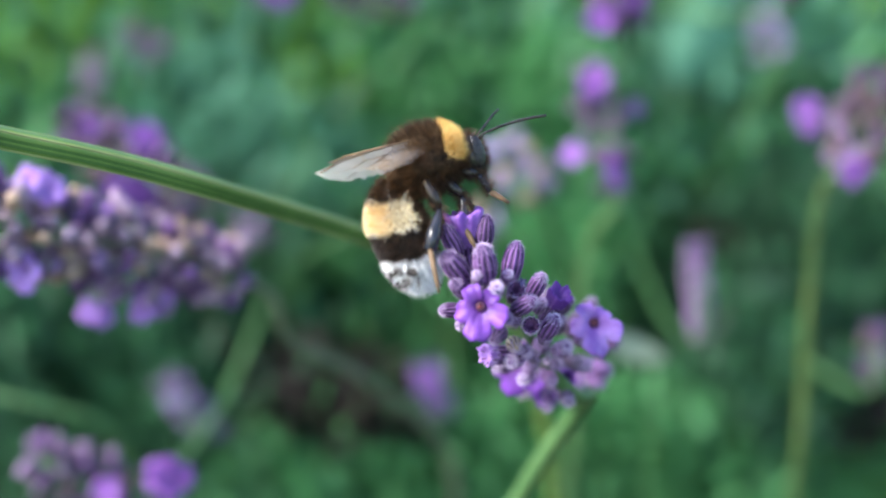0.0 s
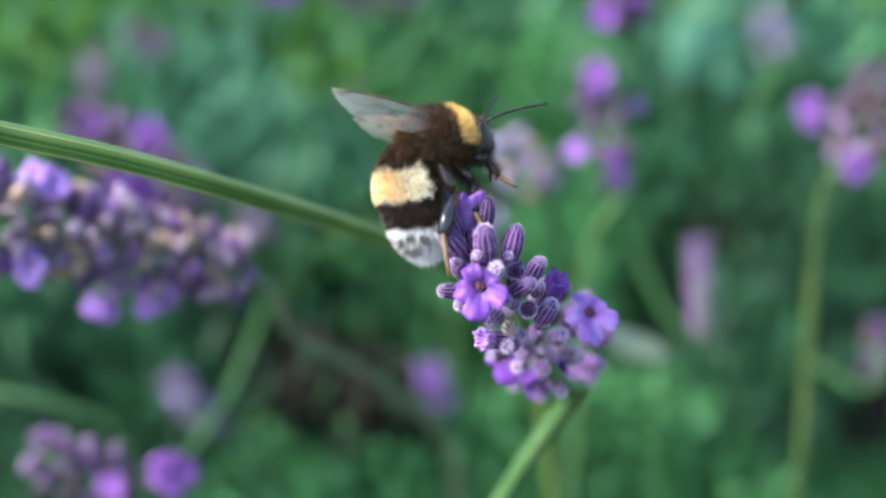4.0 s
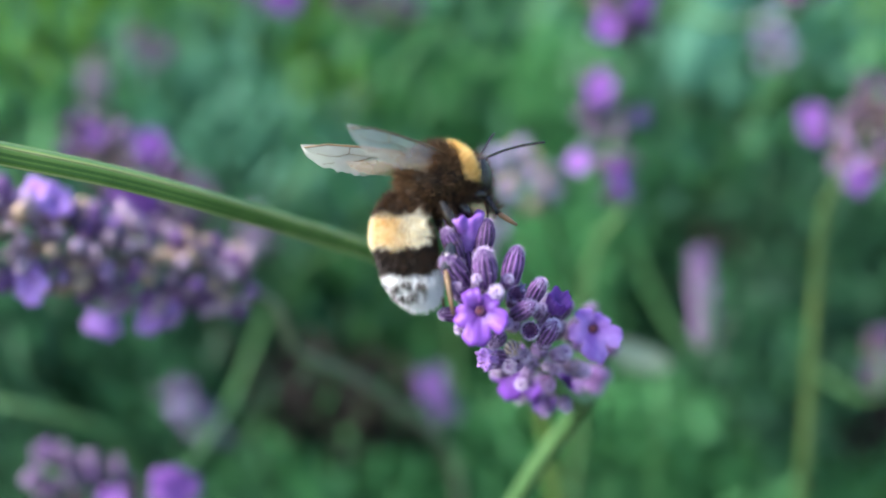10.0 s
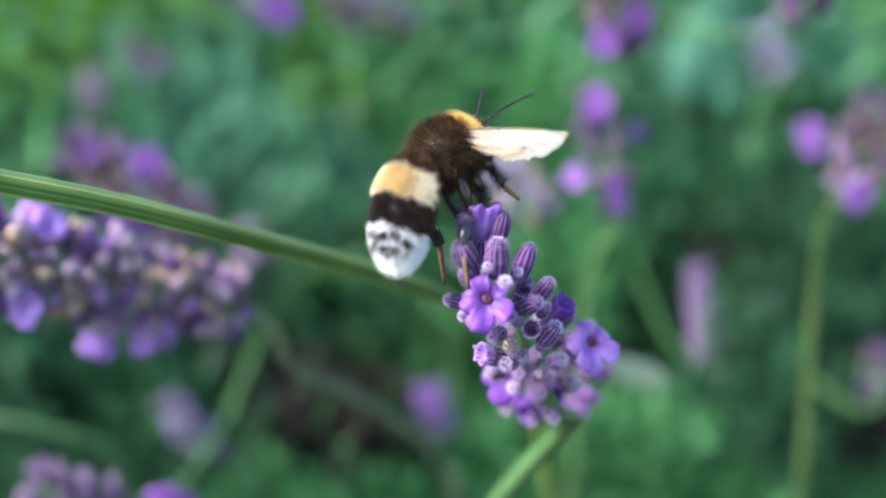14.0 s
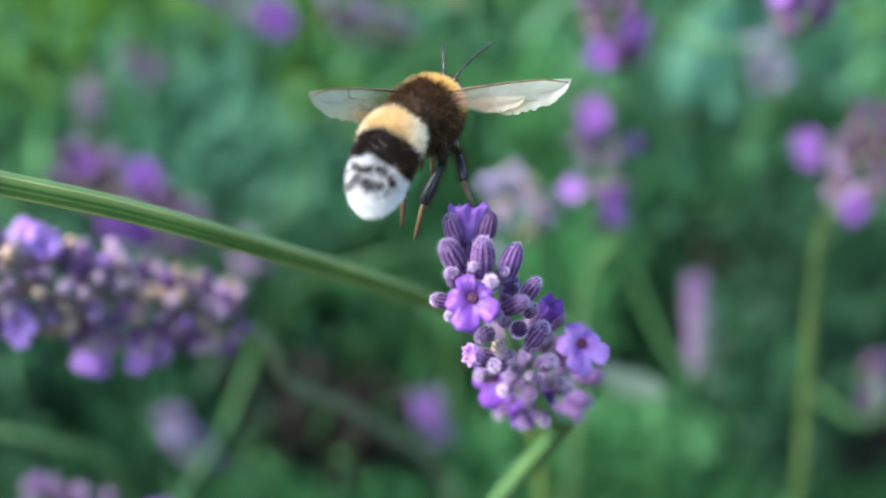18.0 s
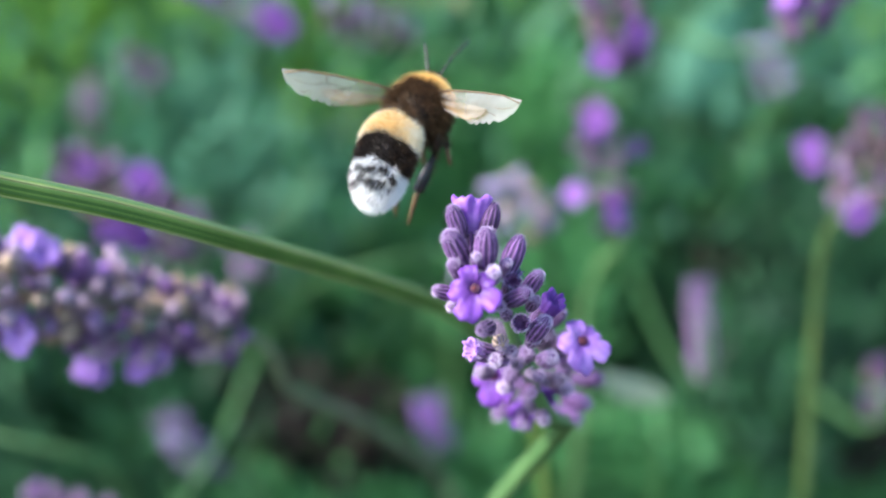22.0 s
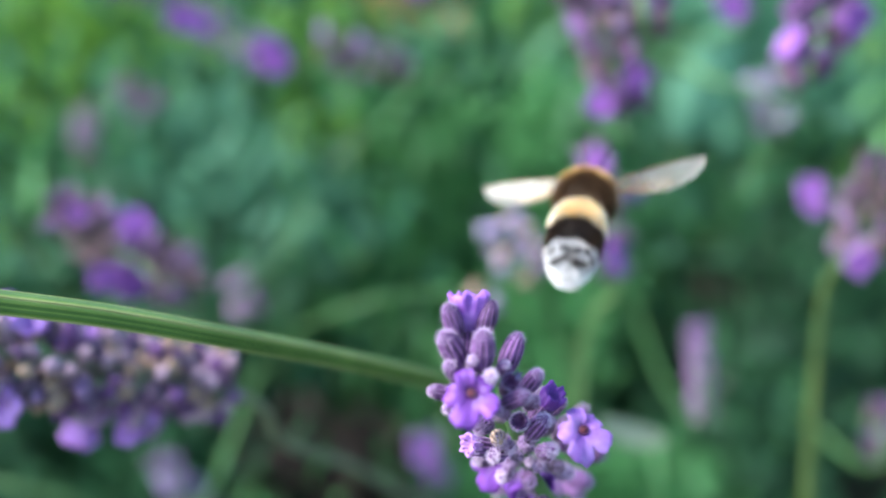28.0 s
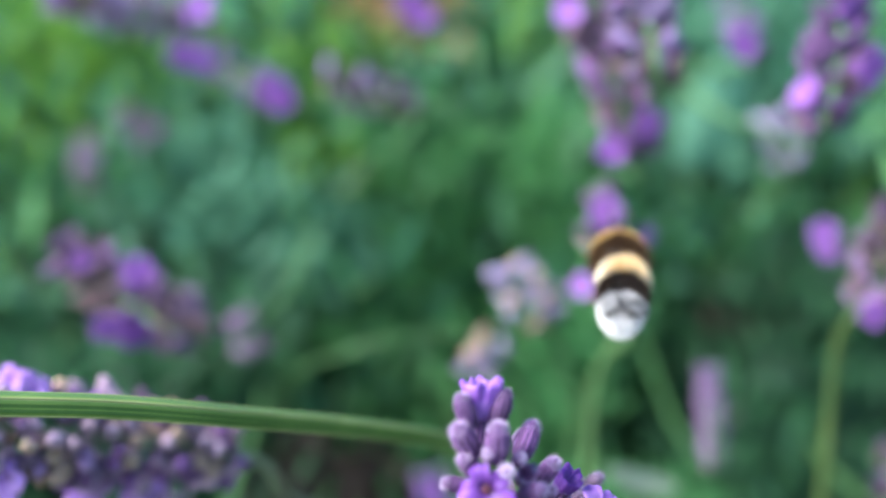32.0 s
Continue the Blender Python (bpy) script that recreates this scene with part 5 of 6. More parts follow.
    walk(abdomen, [
        (0.0, pose(-0.00530, 0.00000, -0.00140, 0.00, 83.00, 180.00)),
        (3.5, pose(-0.00520, 0.00000, 0.00000, 0.00, 83.00, -180.00)),
        (5.5, pose(-0.00500, 0.00000, 0.00100, -0.00, 81.00, -180.00)),
        (6.0, pose(-0.00500, 0.00000, 0.00100, -0.00, 81.00, -180.00)),
        (8.5, pose(-0.00500, 0.00000, 0.00100, 0.00, 81.00, 180.00)),
        (9.0, pose(-0.00535, 0.00000, -0.00040, 0.00, 81.00, 180.00)),
        (10.0, pose(-0.00570, 0.00000, -0.00070, 0.00, 81.00, 180.00)),
        (11.0, pose(-0.00545, 0.00000, -0.00040, 0.00, 68.00, 180.00)),
        (12.0, pose(-0.00515, 0.00000, 0.00040, 0.00, 62.00, -180.00)),
        (13.0, pose(-0.00450, 0.00000, 0.00150, -0.00, 54.00, 180.00)),
        (14.0, pose(-0.00430, 0.00000, 0.00120, 0.00, 40.00, 178.00)),
        (14.5, pose(-0.00400, 0.00000, 0.00140, 0.00, 34.00, 177.00)),
        (16.5, pose(-0.00300, 0.00000, 0.00190, 0.00, 16.00, 181.00)),
        (18.0, pose(-0.00290, 0.00000, 0.00200, 0.00, 13.00, 177.00)),
        (19.0, pose(-0.00290, 0.00000, 0.00180, 0.00, 13.00, 168.00)),
        (22.0, pose(-0.00320, 0.00000, 0.00150, 0.00, 13.00, 172.00)),
        (23.0, pose(-0.00340, 0.00000, 0.00140, 0.00, 13.00, 172.00)),
        (24.0, pose(-0.00340, 0.00000, 0.00140, 0.00, 13.00, 175.00)),
        (25.0, pose(-0.00340, 0.00000, 0.00140, 0.00, 13.00, 180.00)),
        (25.5, pose(-0.00340, 0.00000, 0.00140, 0.00, 13.00, 181.00)),
        (27.5, pose(-0.00330, 0.00000, 0.00140, 0.00, 15.00, 179.00)),
        (29.0, pose(-0.00330, 0.00000, 0.00140, 0.00, 13.00, 183.00)),
        (32.0, pose(-0.00310, 0.00000, 0.00170, 0.00, 12.00, 181.00)),
    ])
    walk(wings["R"], [
        (0.00, pose(0.00060, -0.00220, 0.00190, -43.98, 0.69, -176.21)),
        (0.50, pose(0.00060, -0.00220, 0.00190, -42.96, 1.17, -174.27)),
        (1.00, pose(0.00060, -0.00220, 0.00190, -42.77, -0.97, -175.20)),
        (2.00, pose(0.00060, -0.00220, 0.00190, -48.64, -9.20, 175.30)),
        (3.00, pose(0.00060, -0.00220, 0.00190, -50.82, -10.67, 161.43)),
        (3.50, pose(0.00060, -0.00220, 0.00190, -47.58, -14.64, -179.05)),
        (4.50, pose(0.0006, -0.0022, 0.0019, -106.4, -42.3, 178.4)),
        (5.50, pose(0.00060, -0.00220, 0.00190, 164.47, -52.55, -142.93)),
        (6.00, pose(0.00060, -0.00220, 0.00190, 151.27, -44.09, -141.64)),
        (6.50, pose(0.00060, -0.00220, 0.00190, 143.79, -37.84, -138.85)),
        (7.00, pose(0.00060, -0.00220, 0.00190, 132.00, -19.16, -123.75)),
        (7.50, pose(0.00060, -0.00220, 0.00190, 161.71, -50.19, -143.66)),
        (8.00, pose(0.00060, -0.00220, 0.00190, 140.77, -34.78, -134.87)),
        (8.50, pose(0.00060, -0.00220, 0.00190, 141.21, -35.30, -133.17)),
        (8.75, pose(0.0006, -0.0022, 0.0019, -149.1, -44.0, -158.5)),
        (9.00, pose(0.00060, -0.00220, 0.00190, -84.14, -29.24, -177.61)),
        (9.50, pose(0.00060, -0.00220, 0.00190, -56.93, -19.24, -146.01)),
        (10.00, pose(0.00060, -0.00220, 0.00190, -77.85, -25.84, -172.76)),
        (10.50, pose(0.00060, -0.00220, 0.00190, -56.39, 2.14, -125.56)),
        (11.00, pose(0.00060, -0.00220, 0.00190, -112.55, -28.60, -163.96)),
        (11.50, pose(0.00060, -0.00220, 0.00190, -153.79, -15.53, -139.78)),
        (12.00, pose(0.00060, -0.00220, 0.00190, -131.83, 3.13, -101.92)),
        (12.50, pose(0.00060, -0.00220, 0.00190, -160.40, -23.67, -134.04)),
        (13.00, pose(0.00060, -0.00220, 0.00190, -154.62, -21.42, -143.56)),
        (13.25, pose(0.00060, -0.00220, 0.00190, -147.68, -4.17, -120.24)),
        (13.50, pose(0.00060, -0.00220, 0.00190, -134.40, 8.79, -94.81)),
        (14.00, pose(0.00060, -0.00220, 0.00190, -133.97, 3.05, -88.10)),
        (14.25, pose(0.00060, -0.00220, 0.00190, -118.27, 14.47, -49.82)),
        (14.50, pose(0.00060, -0.00220, 0.00190, -98.47, 13.33, -9.15)),
        (14.75, pose(0.00060, -0.00220, 0.00190, -117.77, 7.05, -35.38)),
        (15.00, pose(0.00060, -0.00220, 0.00190, -132.43, -6.58, -58.23)),
        (15.25, pose(0.00060, -0.00220, 0.00190, -133.54, -17.50, -86.23)),
        (15.50, pose(0.00060, -0.00220, 0.00190, -128.84, -27.58, -116.27)),
        (16.00, pose(0.00060, -0.00220, 0.00190, -136.20, -13.70, -58.47)),
        (16.25, pose(0.00060, -0.00220, 0.00190, -134.77, -24.87, -88.54)),
        (16.50, pose(0.00060, -0.00220, 0.00190, -126.71, -33.66, -122.09)),
        (17.00, pose(0.00060, -0.00220, 0.00190, -135.14, -9.70, -77.85)),
        (17.25, pose(0.00060, -0.00220, 0.00190, -134.82, -25.10, -95.10)),
        (17.50, pose(0.00060, -0.00220, 0.00190, -124.05, -36.66, -128.06)),
        (17.75, pose(0.00060, -0.00220, 0.00190, -134.90, -18.27, -99.99)),
        (18.00, pose(0.00060, -0.00220, 0.00190, -134.80, 6.84, -65.72)),
        (18.50, pose(0.00060, -0.00220, 0.00190, -136.14, -9.12, -94.79)),
        (19.00, pose(0.00060, -0.00220, 0.00190, -134.05, -12.41, -106.48)),
        (19.50, pose(0.00060, -0.00220, 0.00190, -136.21, -3.17, -94.96)),
        (20.00, pose(0.00060, -0.00220, 0.00190, -134.89, -7.17, -105.22)),
        (20.50, pose(0.00060, -0.00220, 0.00190, -98.16, -36.09, -142.22)),
        (21.00, pose(0.00060, -0.00220, 0.00190, -133.24, -12.07, -109.45)),
        (21.50, pose(0.00060, -0.00220, 0.00190, -98.16, -36.09, -142.22)),
        (22.00, pose(0.00060, -0.00220, 0.00190, -133.88, -7.30, -111.81)),
        (22.50, pose(0.00060, -0.00220, 0.00190, -98.16, -36.09, -142.22)),
        (23.00, pose(0.00060, -0.00220, 0.00190, -99.23, -30.67, -144.28)),
        (24.00, pose(0.00060, -0.00220, 0.00190, -82.58, -14.41, -129.46)),
        (24.25, pose(0.00060, -0.00220, 0.00190, -78.77, 28.75, -93.12)),
        (24.50, pose(0.00060, -0.00220, 0.00190, -29.53, 53.37, -23.04)),
        (25.00, pose(0.00060, -0.00220, 0.00190, -19.16, 50.26, -14.37)),
        (25.25, pose(0.00060, -0.00220, 0.00190, -91.74, 38.39, -60.13)),
        (25.50, pose(0.00060, -0.00220, 0.00190, -130.96, 18.39, -61.86)),
        (26.00, pose(0.00060, -0.00220, 0.00190, -120.93, 28.44, -41.49)),
        (26.50, pose(0.00060, -0.00220, 0.00190, -135.26, -7.00, -64.39)),
        (27.00, pose(0.00060, -0.00220, 0.00190, -120.96, 11.27, -38.53)),
        (27.50, pose(0.00060, -0.00220, 0.00190, -138.52, -16.74, -64.13)),
        (28.00, pose(0.00060, -0.00220, 0.00190, -138.70, -17.49, -66.50)),
        (28.50, pose(0.00060, -0.00220, 0.00190, -121.80, 12.35, -42.46)),
        (29.00, pose(0.00060, -0.00220, 0.00190, -139.14, -19.81, -70.57)),
        (29.25, pose(0.00060, -0.00220, 0.00190, -128.38, -1.36, -50.31)),
        (29.50, pose(0.00060, -0.00220, 0.00190, -111.59, 11.79, -26.49)),
        (30.00, pose(0.00060, -0.00220, 0.00190, -135.26, -12.66, -61.93)),
        (30.25, pose(0.00060, -0.00220, 0.00190, -101.54, 11.81, -49.80)),
        (30.50, pose(0.00060, -0.00220, 0.00190, -59.66, 23.78, -23.99)),
        (31.00, pose(0.00060, -0.00220, 0.00190, -68.18, 25.23, -15.15)),
        (31.50, pose(0.00060, -0.00220, 0.00190, -68.87, 25.08, -16.23)),
        (32.00, pose(0.00060, -0.00220, 0.00190, -68.87, 25.08, -16.23)),
    ])
    walk(wings["L"], [
        (0.00, pose(0.00060, 0.00220, 0.00190, -132.35, -2.98, 126.87)),
        (0.50, pose(0.00060, 0.00220, 0.00190, -128.63, -7.77, 117.06)),
        (1.00, pose(0.00060, 0.00220, 0.00190, -128.29, -15.63, 101.93)),
        (2.00, pose(0.00060, 0.00220, 0.00190, -128.58, -13.75, 104.56)),
        (3.00, pose(0.00060, 0.00220, 0.00190, -127.97, -19.95, 94.01)),
        (3.50, pose(0.00060, 0.00220, 0.00190, -128.06, -19.60, 92.58)),
        (4.50, pose(0.00060, 0.00220, 0.00190, -73.96, 1.14, 113.31)),
        (5.50, pose(0.00060, 0.00220, 0.00190, -43.79, 10.23, 141.06)),
        (6.00, pose(0.00060, 0.00220, 0.00190, -41.60, 10.58, 147.15)),
        (6.50, pose(0.00060, 0.00220, 0.00190, -51.12, 19.13, 110.38)),
        (6.67, pose(0.00060, 0.00220, 0.00190, -51.97, 18.93, 102.87)),
        (6.83, pose(0.00060, 0.00220, 0.00190, -54.66, 23.21, 96.79)),
        (7.00, pose(0.00060, 0.00220, 0.00190, -58.71, 30.11, 94.90)),
        (7.50, pose(0.00060, 0.00220, 0.00190, -50.05, -11.04, 132.86)),
        (8.00, pose(0.00060, 0.00220, 0.00190, -48.56, 17.70, 126.03)),
        (8.50, pose(0.00060, 0.00220, 0.00190, -57.36, 27.68, 93.98)),
        (8.75, pose(0.00060, 0.00220, 0.00190, -48.87, 2.58, 117.22)),
        (9.00, pose(0.00060, 0.00220, 0.00190, -52.02, -15.55, 152.21)),
        (9.50, pose(0.00060, 0.00220, 0.00190, -49.88, 6.63, 109.81)),
        (10.00, pose(0.00060, 0.00220, 0.00190, -53.89, -19.36, 152.15)),
        (10.25, pose(0.00060, 0.00220, 0.00190, -48.72, -8.13, 115.23)),
        (10.50, pose(0.00060, 0.00220, 0.00190, -49.34, 12.05, 91.43)),
        (10.75, pose(0.00060, 0.00220, 0.00190, -48.94, -5.65, 116.08)),
        (11.00, pose(0.00060, 0.00220, 0.00190, -51.48, -18.27, 151.84)),
        (11.25, pose(0.00060, 0.00220, 0.00190, -95.23, -10.61, 135.69)),
        (11.50, pose(0.00060, 0.00220, 0.00190, -139.10, -15.99, 118.68)),
        (11.75, pose(0.00060, 0.00220, 0.00190, -93.12, -10.41, 109.18)),
        (12.00, pose(0.00060, 0.00220, 0.00190, -49.66, 6.38, 96.27)),
        (12.25, pose(0.00060, 0.00220, 0.00190, -88.91, -22.89, 108.04)),
        (12.50, pose(0.00060, 0.00220, 0.00190, -138.78, -38.31, 128.01)),
        (13.00, pose(0.00060, 0.00220, 0.00190, -130.96, -3.72, 109.29)),
        (13.50, pose(0.00060, 0.00220, 0.00190, -102.19, 5.87, 69.36)),
        (14.00, pose(0.00060, 0.00220, 0.00190, -107.80, 19.91, 46.26)),
        (14.25, pose(0.00060, 0.00220, 0.00190, -72.13, -4.56, 90.16)),
        (14.50, pose(0.00060, 0.00220, 0.00190, -46.08, -25.22, 103.33)),
        (15.00, pose(0.00060, 0.00220, 0.00190, -52.54, -31.71, 121.95)),
        (15.50, pose(0.00060, 0.00220, 0.00190, -47.98, -22.84, 111.23)),
        (16.00, pose(0.00060, 0.00220, 0.00190, -51.23, -28.98, 120.72)),
        (16.50, pose(0.00060, 0.00220, 0.00190, -47.22, -27.77, 112.27)),
        (17.00, pose(0.00060, 0.00220, 0.00190, -69.46, -28.38, 162.61)),
        (17.50, pose(0.00060, 0.00220, 0.00190, -48.45, -23.45, 115.42)),
        (18.00, pose(0.00060, 0.00220, 0.00190, -71.83, -32.18, 162.79)),
        (18.50, pose(0.00060, 0.00220, 0.00190, -46.32, -20.28, 109.88)),
        (19.00, pose(0.00060, 0.00220, 0.00190, -48.60, -25.76, 115.09)),
        (19.50, pose(0.00060, 0.00220, 0.00190, -41.68, -28.99, 98.63)),
        (20.00, pose(0.00060, 0.00220, 0.00190, -48.05, -30.11, 112.03)),
        (20.25, pose(0.00060, 0.00220, 0.00190, -78.37, -8.76, 96.10)),
        (20.50, pose(0.00060, 0.00220, 0.00190, -114.42, 2.17, 81.68)),
        (20.75, pose(0.00060, 0.00220, 0.00190, -78.84, -5.26, 96.56)),
        (21.00, pose(0.00060, 0.00220, 0.00190, -47.56, -25.73, 112.21)),
        (21.25, pose(0.00060, 0.00220, 0.00190, -79.50, -4.31, 97.96)),
        (21.50, pose(0.00060, 0.00220, 0.00190, -115.80, 4.50, 83.54)),
        (21.75, pose(0.00060, 0.00220, 0.00190, -79.07, -6.90, 96.79)),
        (22.00, pose(0.00060, 0.00220, 0.00190, -47.19, -28.61, 109.97)),
        (22.25, pose(0.00060, 0.00220, 0.00190, -78.37, -7.84, 95.37)),
        (22.50, pose(0.00060, 0.00220, 0.00190, -114.42, 2.17, 81.68)),
        (23.00, pose(0.00060, 0.00220, 0.00190, -113.95, 9.62, 76.64)),
        (24.00, pose(0.00060, 0.00220, 0.00190, -113.72, 8.84, 76.39)),
        (24.50, pose(0.00060, 0.00220, 0.00190, -109.74, 11.54, 67.87)),
        (25.00, pose(0.00060, 0.00220, 0.00190, -112.63, 23.59, 66.62)),
        (25.25, pose(0.00060, 0.00220, 0.00190, -76.45, -2.18, 79.42)),
        (25.50, pose(0.00060, 0.00220, 0.00190, -42.17, -15.77, 79.62)),
        (26.00, pose(0.00060, 0.00220, 0.00190, -45.90, 6.23, 79.26)),
        (26.50, pose(0.00060, 0.00220, 0.00190, -44.04, -5.79, 80.57)),
        (27.00, pose(0.00060, 0.00220, 0.00190, -45.20, 7.85, 80.82)),
        (27.50, pose(0.00060, 0.00220, 0.00190, -46.98, 14.29, 73.10)),
        (28.00, pose(0.00060, 0.00220, 0.00190, -46.64, 26.04, 74.02)),
        (28.50, pose(0.00060, 0.00220, 0.00190, -48.60, 14.50, 68.23)),
        (29.00, pose(0.00060, 0.00220, 0.00190, -49.62, 22.72, 65.99)),
        (29.50, pose(0.00060, 0.00220, 0.00190, -56.94, 24.65, 50.54)),
        (30.00, pose(0.00060, 0.00220, 0.00190, -45.33, 26.79, 79.45)),
        (30.25, pose(0.00060, 0.00220, 0.00190, -83.19, 28.65, 54.65)),
        (30.50, pose(0.00060, 0.00220, 0.00190, -123.76, 28.45, 29.86)),
        (31.00, pose(0.00060, 0.00220, 0.00190, -116.24, 30.67, 18.39)),
        (31.50, pose(0.00060, 0.00220, 0.00190, -116.97, 30.83, 17.24)),
        (32.00, pose(0.00060, 0.00220, 0.00190, -116.97, 30.83, 17.24)),
    ])
    walk(legs["fore_R"], [
        (0.0, pose(0.00220, -0.00120, -0.00240, 58.77, 56.22, -36.11)),
        (5.5, pose(0.00220, -0.00120, -0.00240, 33.66, 49.63, -63.10)),
        (9.0, pose(0.00220, -0.00120, -0.00240, 42.85, 51.51, -54.01)),
        (13.0, pose(0.00220, -0.00120, -0.00240, 23.34, 54.92, -70.55)),
        (14.5, pose(0.00220, -0.00120, -0.00240, -9.36, 55.51, -97.73)),
        (16.5, pose(0.00220, -0.00120, -0.00240, -46.84, 53.28, -130.53)),
        (17.00, pose(0.0022, -0.0012, -0.0024, -90.6, 61.1, -113.9)),
        (17.50, pose(0.0022, -0.0012, -0.0024, -149.3, 72.9, -114.9)),
        (18.0, pose(0.00220, -0.00120, -0.00240, 111.12, 74.93, -158.20)),
        (22.0, pose(0.00220, -0.00120, -0.00240, 111.12, 74.93, -158.20)),
        (25.5, pose(0.00220, -0.00120, -0.00240, 111.12, 74.93, -158.20)),
        (28.0, pose(0.00220, -0.00120, -0.00240, 111.12, 74.93, -158.20)),
        (32.0, pose(0.00220, -0.00120, -0.00240, 111.12, 74.93, -158.20)),
    ])
    walk(legs["fore_L"], [
        (0.0, pose(0.00220, 0.00120, -0.00240, -89.29, 68.96, 0.76)),
        (5.5, pose(0.00220, 0.00120, -0.00240, -123.79, 64.93, -36.46)),
        (9.0, pose(0.00220, 0.00120, -0.00240, -112.71, 66.05, -24.60)),
        (13.0, pose(0.00220, 0.00120, -0.00240, -136.34, 73.39, -47.56)),
        (14.5, pose(0.00220, 0.00120, -0.00240, -164.71, 73.22, -75.33)),
        (16.5, pose(0.00220, 0.00120, -0.00240, 162.36, 74.10, -107.00)),
        (18.0, pose(0.00220, 0.00120, -0.00240, 68.88, 74.93, 158.20)),
        (22.0, pose(0.00220, 0.00120, -0.00240, 68.88, 74.93, 158.20)),
        (25.5, pose(0.00220, 0.00120, -0.00240, 68.88, 74.93, 158.20)),
        (28.0, pose(0.00220, 0.00120, -0.00240, 68.88, 74.93, 158.20)),
        (32.0, pose(0.00220, 0.00120, -0.00240, 68.88, 74.93, 158.20)),
    ])
    walk(legs["mid_R"], [
        (0.0, pose(0.00020, -0.00160, -0.00260, -15.46, 72.94, -104.81)),
        (5.5, pose(0.00020, -0.00160, -0.00260, -27.95, 67.06, -116.04)),
        (9.0, pose(0.00020, -0.00160, -0.00260, -21.82, 69.08, -110.51)),
        (13.0, pose(0.00020, -0.00160, -0.00260, -45.19, 62.60, -131.78)),
        (14.5, pose(0.00020, -0.00160, -0.00260, -52.26, 53.61, -136.13)),
        (16.5, pose(0.00020, -0.00160, -0.00260, -61.24, 44.81, -142.09)),
        (18.0, pose(0.00020, -0.00160, -0.00260, -66.94, 40.20, -146.59)),
        (22.0, pose(0.00020, -0.00160, -0.00260, 141.68, 63.04, 61.12)),
        (25.5, pose(0.00020, -0.00160, -0.00260, 141.68, 63.04, 61.12)),
        (28.0, pose(0.00020, -0.00160, -0.00260, 141.68, 63.04, 61.12)),
        (32.0, pose(0.00020, -0.00160, -0.00260, 141.68, 63.04, 61.12)),
    ])
    walk(legs["mid_L"], [
        (0.0, pose(0.00020, 0.00160, -0.00260, -44.02, 69.31, 47.89)),
        (5.5, pose(0.00020, 0.00160, -0.00260, -85.05, 70.70, 5.24)),
        (9.0, pose(0.00020, 0.00160, -0.00260, -72.03, 70.23, 19.01)),
        (13.0, pose(0.00020, 0.00160, -0.00260, -66.20, 80.09, 24.12)),
        (14.5, pose(0.00020, 0.00160, -0.00260, 179.74, 87.91, -90.26)),
        (16.5, pose(0.00020, 0.00160, -0.00260, 104.75, 76.51, -164.85)),
        (18.0, pose(0.00020, 0.00160, -0.00260, -11.19, 57.67, 43.21)),
        (22.0, pose(0.00020, 0.00160, -0.00260, -11.19, 57.67, 43.21)),
        (25.5, pose(0.00020, 0.00160, -0.00260, -11.19, 57.67, 43.21)),
        (28.0, pose(0.00020, 0.00160, -0.00260, -79.62, 53.05, -32.20)),
        (32.0, pose(0.00020, 0.00160, -0.00260, -79.62, 53.05, -32.20)),
    ])
    walk(legs["hind_R"], [
        (0.0, pose(-0.00220, -0.00260, -0.00220, -51.64, 60.65, -137.76)),
        (5.5, pose(-0.00220, -0.00260, -0.00220, -63.25, 58.06, -149.29)),
        (9.0, pose(-0.00220, -0.00260, -0.00220, -58.61, 59.26, -144.63)),
        (13.0, pose(-0.00220, -0.00260, -0.00220, -69.41, 49.93, -153.85)),
        (14.5, pose(-0.00220, -0.00260, -0.00220, -74.80, 42.66, -158.15)),
        (16.5, pose(-0.00220, -0.00260, -0.00220, -80.64, 34.54, -163.78)),
        (18.0, pose(-0.00220, -0.00260, -0.00220, -123.33, 53.29, 140.43)),
        (22.0, pose(-0.00220, -0.00260, -0.00220, -127.29, 52.17, 134.34)),
        (25.5, pose(-0.00220, -0.00260, -0.00220, -127.29, 52.17, 134.34)),
        (28.0, pose(-0.00220, -0.00260, -0.00220, 111.84, 74.96, 7.39)),
        (32.0, pose(-0.00220, -0.00260, -0.00220, 111.84, 74.96, 7.39)),
    ])
    walk(legs["hind_L"], [
        (0.0, pose(-0.00220, 0.00260, -0.00220, -36.20, 77.56, 54.44)),
        (5.5, pose(-0.00220, 0.00260, -0.00220, -93.24, 78.87, -3.30)),
        (9.0, pose(-0.00220, 0.00260, -0.00220, -74.87, 78.63, 15.42)),
        (13.0, pose(-0.00220, 0.00260, -0.00220, -42.79, 88.38, 47.22)),
        (14.5, pose(-0.00220, 0.00260, -0.00220, 93.41, 78.90, -176.52)),
        (16.5, pose(-0.00220, 0.00260, -0.00220, 83.15, 61.95, 172.25)),
        (18.0, pose(-0.00220, 0.00260, -0.00220, 0.75, 73.27, 87.91)),
        (22.0, pose(-0.00220, 0.00260, -0.00220, 0.75, 73.27, 87.91)),
        (25.5, pose(-0.00220, 0.00260, -0.00220, 0.75, 73.27, 87.91)),
        (28.0, pose(-0.00220, 0.00260, -0.00220, -130.63, 63.86, -42.91)),
        (32.0, pose(-0.00220, 0.00260, -0.00220, -130.63, 63.86, -42.91)),
    ])
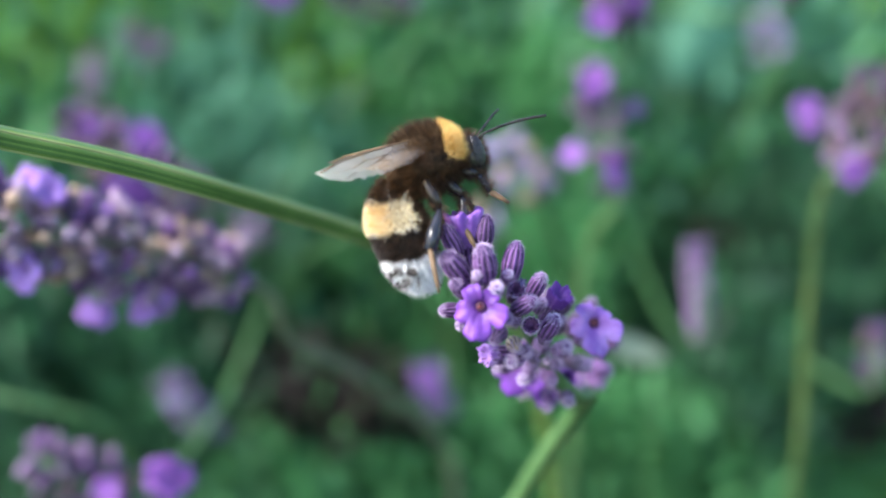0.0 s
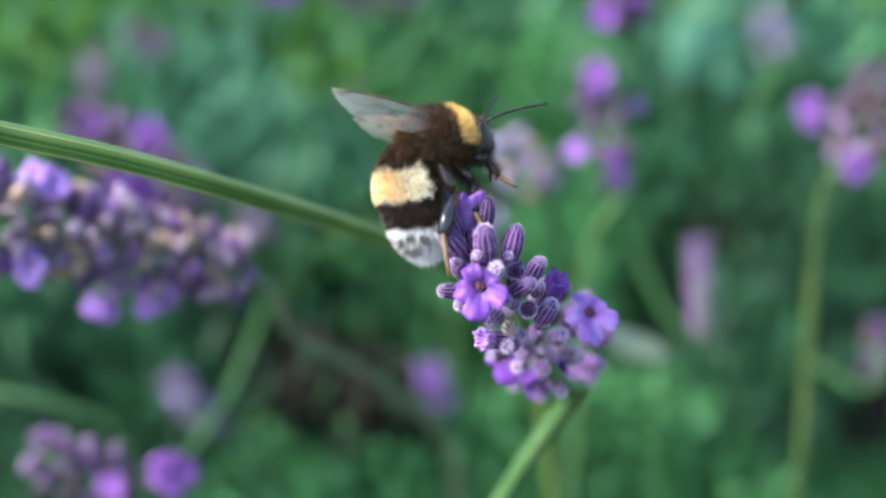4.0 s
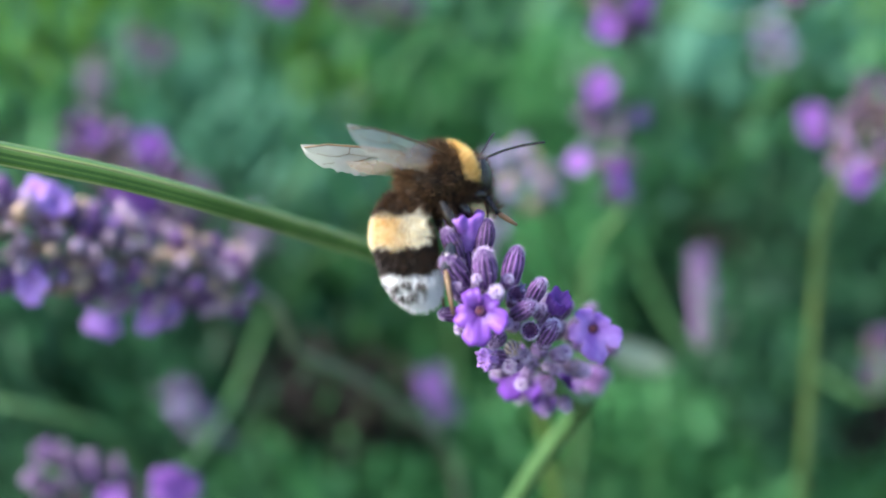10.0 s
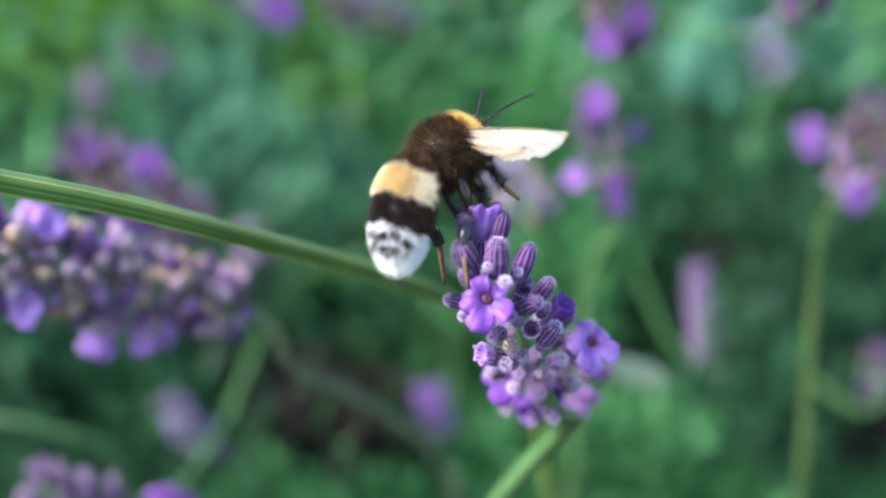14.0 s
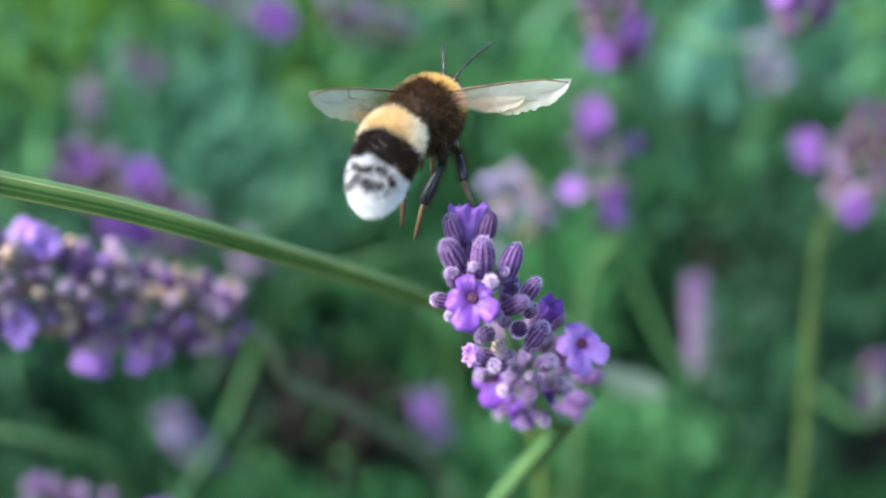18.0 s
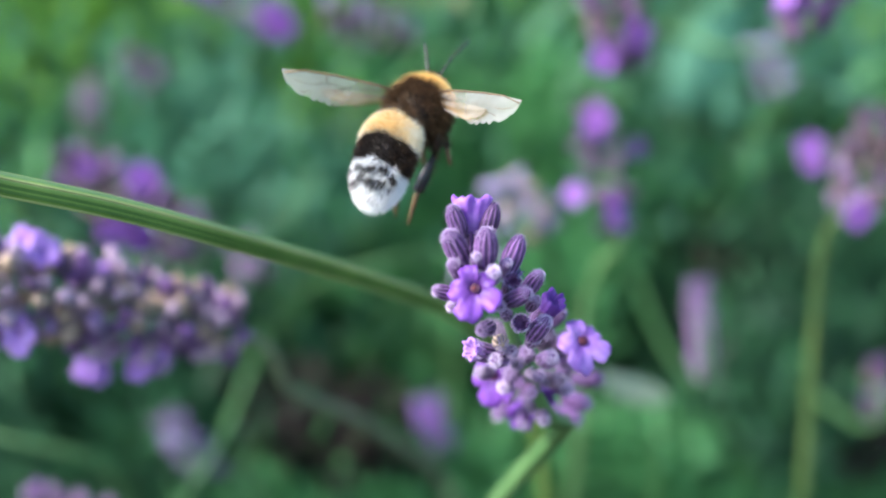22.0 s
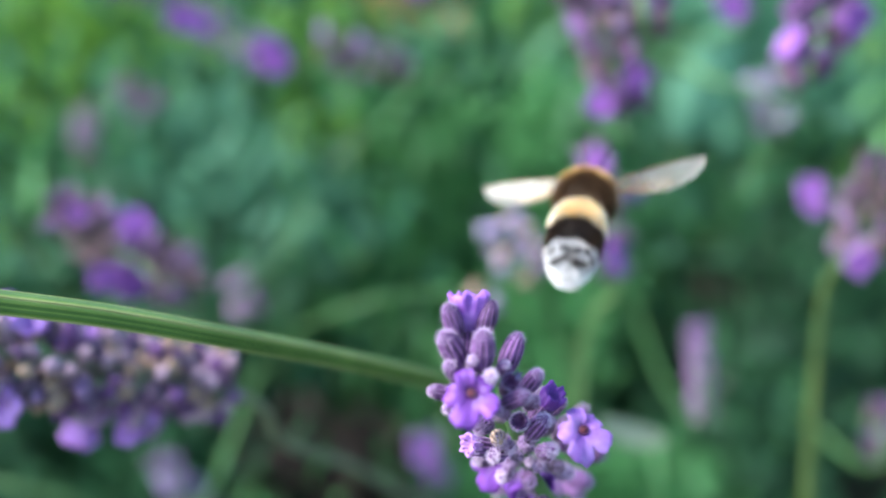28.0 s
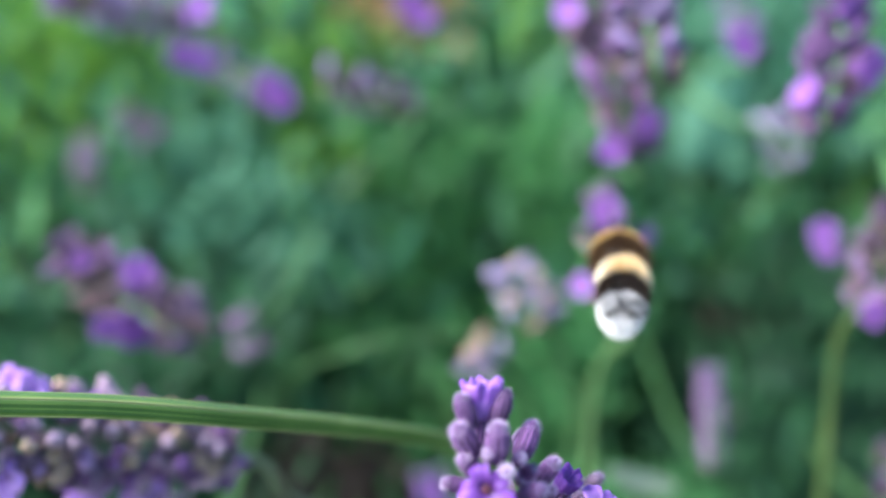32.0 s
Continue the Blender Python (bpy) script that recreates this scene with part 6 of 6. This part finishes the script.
    walk(head, [
        (0.0, pose(0.01829, -0.04719, 0.47497, -15.85, -8.61, 2.38)),
        (1.0, pose(0.01782, -0.04788, 0.47504, -16.45, -7.76, 1.74)),
        (2.0, pose(0.01737, -0.04756, 0.47495, -16.02, -7.44, 1.59)),
        (3.0, pose(0.01677, -0.04735, 0.47522, -14.92, -6.14, 1.63)),
        (3.5, pose(0.01671, -0.04719, 0.47521, -15.86, -6.40, 2.74)),
        (5.5, pose(0.01711, -0.04707, 0.47552, -17.87, -6.79, 2.15)),
        (6.0, pose(0.01705, -0.04700, 0.47571, -16.90, -6.83, 1.61)),
        (7.0, pose(0.01676, -0.04682, 0.47561, -15.68, -6.61, 0.97)),
        (8.0, pose(0.01666, -0.04706, 0.47522, -16.52, -6.37, 0.95)),
        (9.0, pose(0.01665, -0.04717, 0.47546, -16.97, -6.28, 1.48)),
        (10.0, pose(0.01692, -0.04709, 0.47603, -15.80, -7.68, 2.13)),
        (11.0, pose(0.01703, -0.04695, 0.47565, -16.65, -6.55, 1.03)),
        (12.0, pose(0.01677, -0.04693, 0.47593, -16.92, -4.63, 0.35)),
        (13.0, pose(0.01634, -0.04658, 0.47646, -17.43, -2.07, 0.61)),
        (14.0, pose(0.01597, -0.04613, 0.47731, -18.32, -0.21, 0.30)),
        (14.5, pose(0.01594, -0.04598, 0.47777, -19.00, 0.17, 0.30)),
        (16.5, pose(0.01606, -0.04557, 0.47902, -20.67, 0.07, -0.55)),
        (17.0, pose(0.01604, -0.04549, 0.47923, -20.41, -0.69, -0.43)),
        (18.0, pose(0.01553, -0.04543, 0.47933, -19.32, -0.48, -0.25)),
        (19.0, pose(0.01513, -0.04530, 0.47935, -19.35, -0.04, -0.15)),
        (20.0, pose(0.01516, -0.04524, 0.47985, -19.39, -0.81, -0.28)),
        (21.0, pose(0.01504, -0.04505, 0.48012, -20.07, -0.03, -0.10)),
        (22.0, pose(0.01503, -0.04489, 0.48044, -20.65, 0.42, -0.19)),
        (23.0, pose(0.01523, -0.04487, 0.48051, -20.26, 0.30, -0.09)),
        (24.0, pose(0.01521, -0.04502, 0.48037, -19.86, 0.49, -0.26)),
        (25.0, pose(0.01532, -0.04502, 0.48002, -20.12, -0.26, -0.07)),
        (25.5, pose(0.01526, -0.04508, 0.48017, -19.70, -0.21, -0.19)),
        (27.5, pose(0.01546, -0.04519, 0.48029, -19.86, 0.04, -0.57)),
        (28.0, pose(0.01554, -0.04516, 0.48043, -19.86, 0.26, -0.40)),
        (29.0, pose(0.01582, -0.04503, 0.48059, -20.07, 0.07, 0.22)),
        (30.0, pose(0.01576, -0.04504, 0.48117, -19.58, 0.24, -0.02)),
        (31.0, pose(0.01560, -0.04452, 0.48174, -19.06, -0.54, 0.44)),
        (32.0, pose(0.01544, -0.04446, 0.48210, -18.69, -0.53, -0.00)),
    ])
    walk(arch, [
        (0.0, pose(0.02047, 0.08940, 0.43827, -0.00, 0.47, -0.17)),
        (3.0, pose(0.02002, 0.08936, 0.43836, 0.42, 0.66, -0.28)),
        (6.0, pose(0.01936, 0.08986, 0.43941, 0.75, 0.78, -0.30)),
        (9.0, pose(0.01959, 0.08862, 0.43753, -0.98, -0.12, -0.04)),
        (13.0, pose(0.01961, 0.09017, 0.43910, 0.48, 0.33, 0.01)),
        (20.0, pose(0.01965, 0.08967, 0.43903, -1.08, 0.98, 0.02)),
        (23.0, pose(0.01976, 0.09126, 0.43986, -0.70, 0.63, 0.13)),
        (25.0, pose(0.02068, 0.08995, 0.43646, -3.46, -0.80, 0.80)),
        (28.0, pose(0.02085, 0.09217, 0.43700, -2.57, -2.01, 2.09)),
        (30.0, pose(0.02052, 0.09291, 0.43590, -3.71, -3.22, 3.32)),
        (32.0, pose(0.01989, 0.09494, 0.43692, -5.40, -6.34, 6.02)),
    ])


motions()
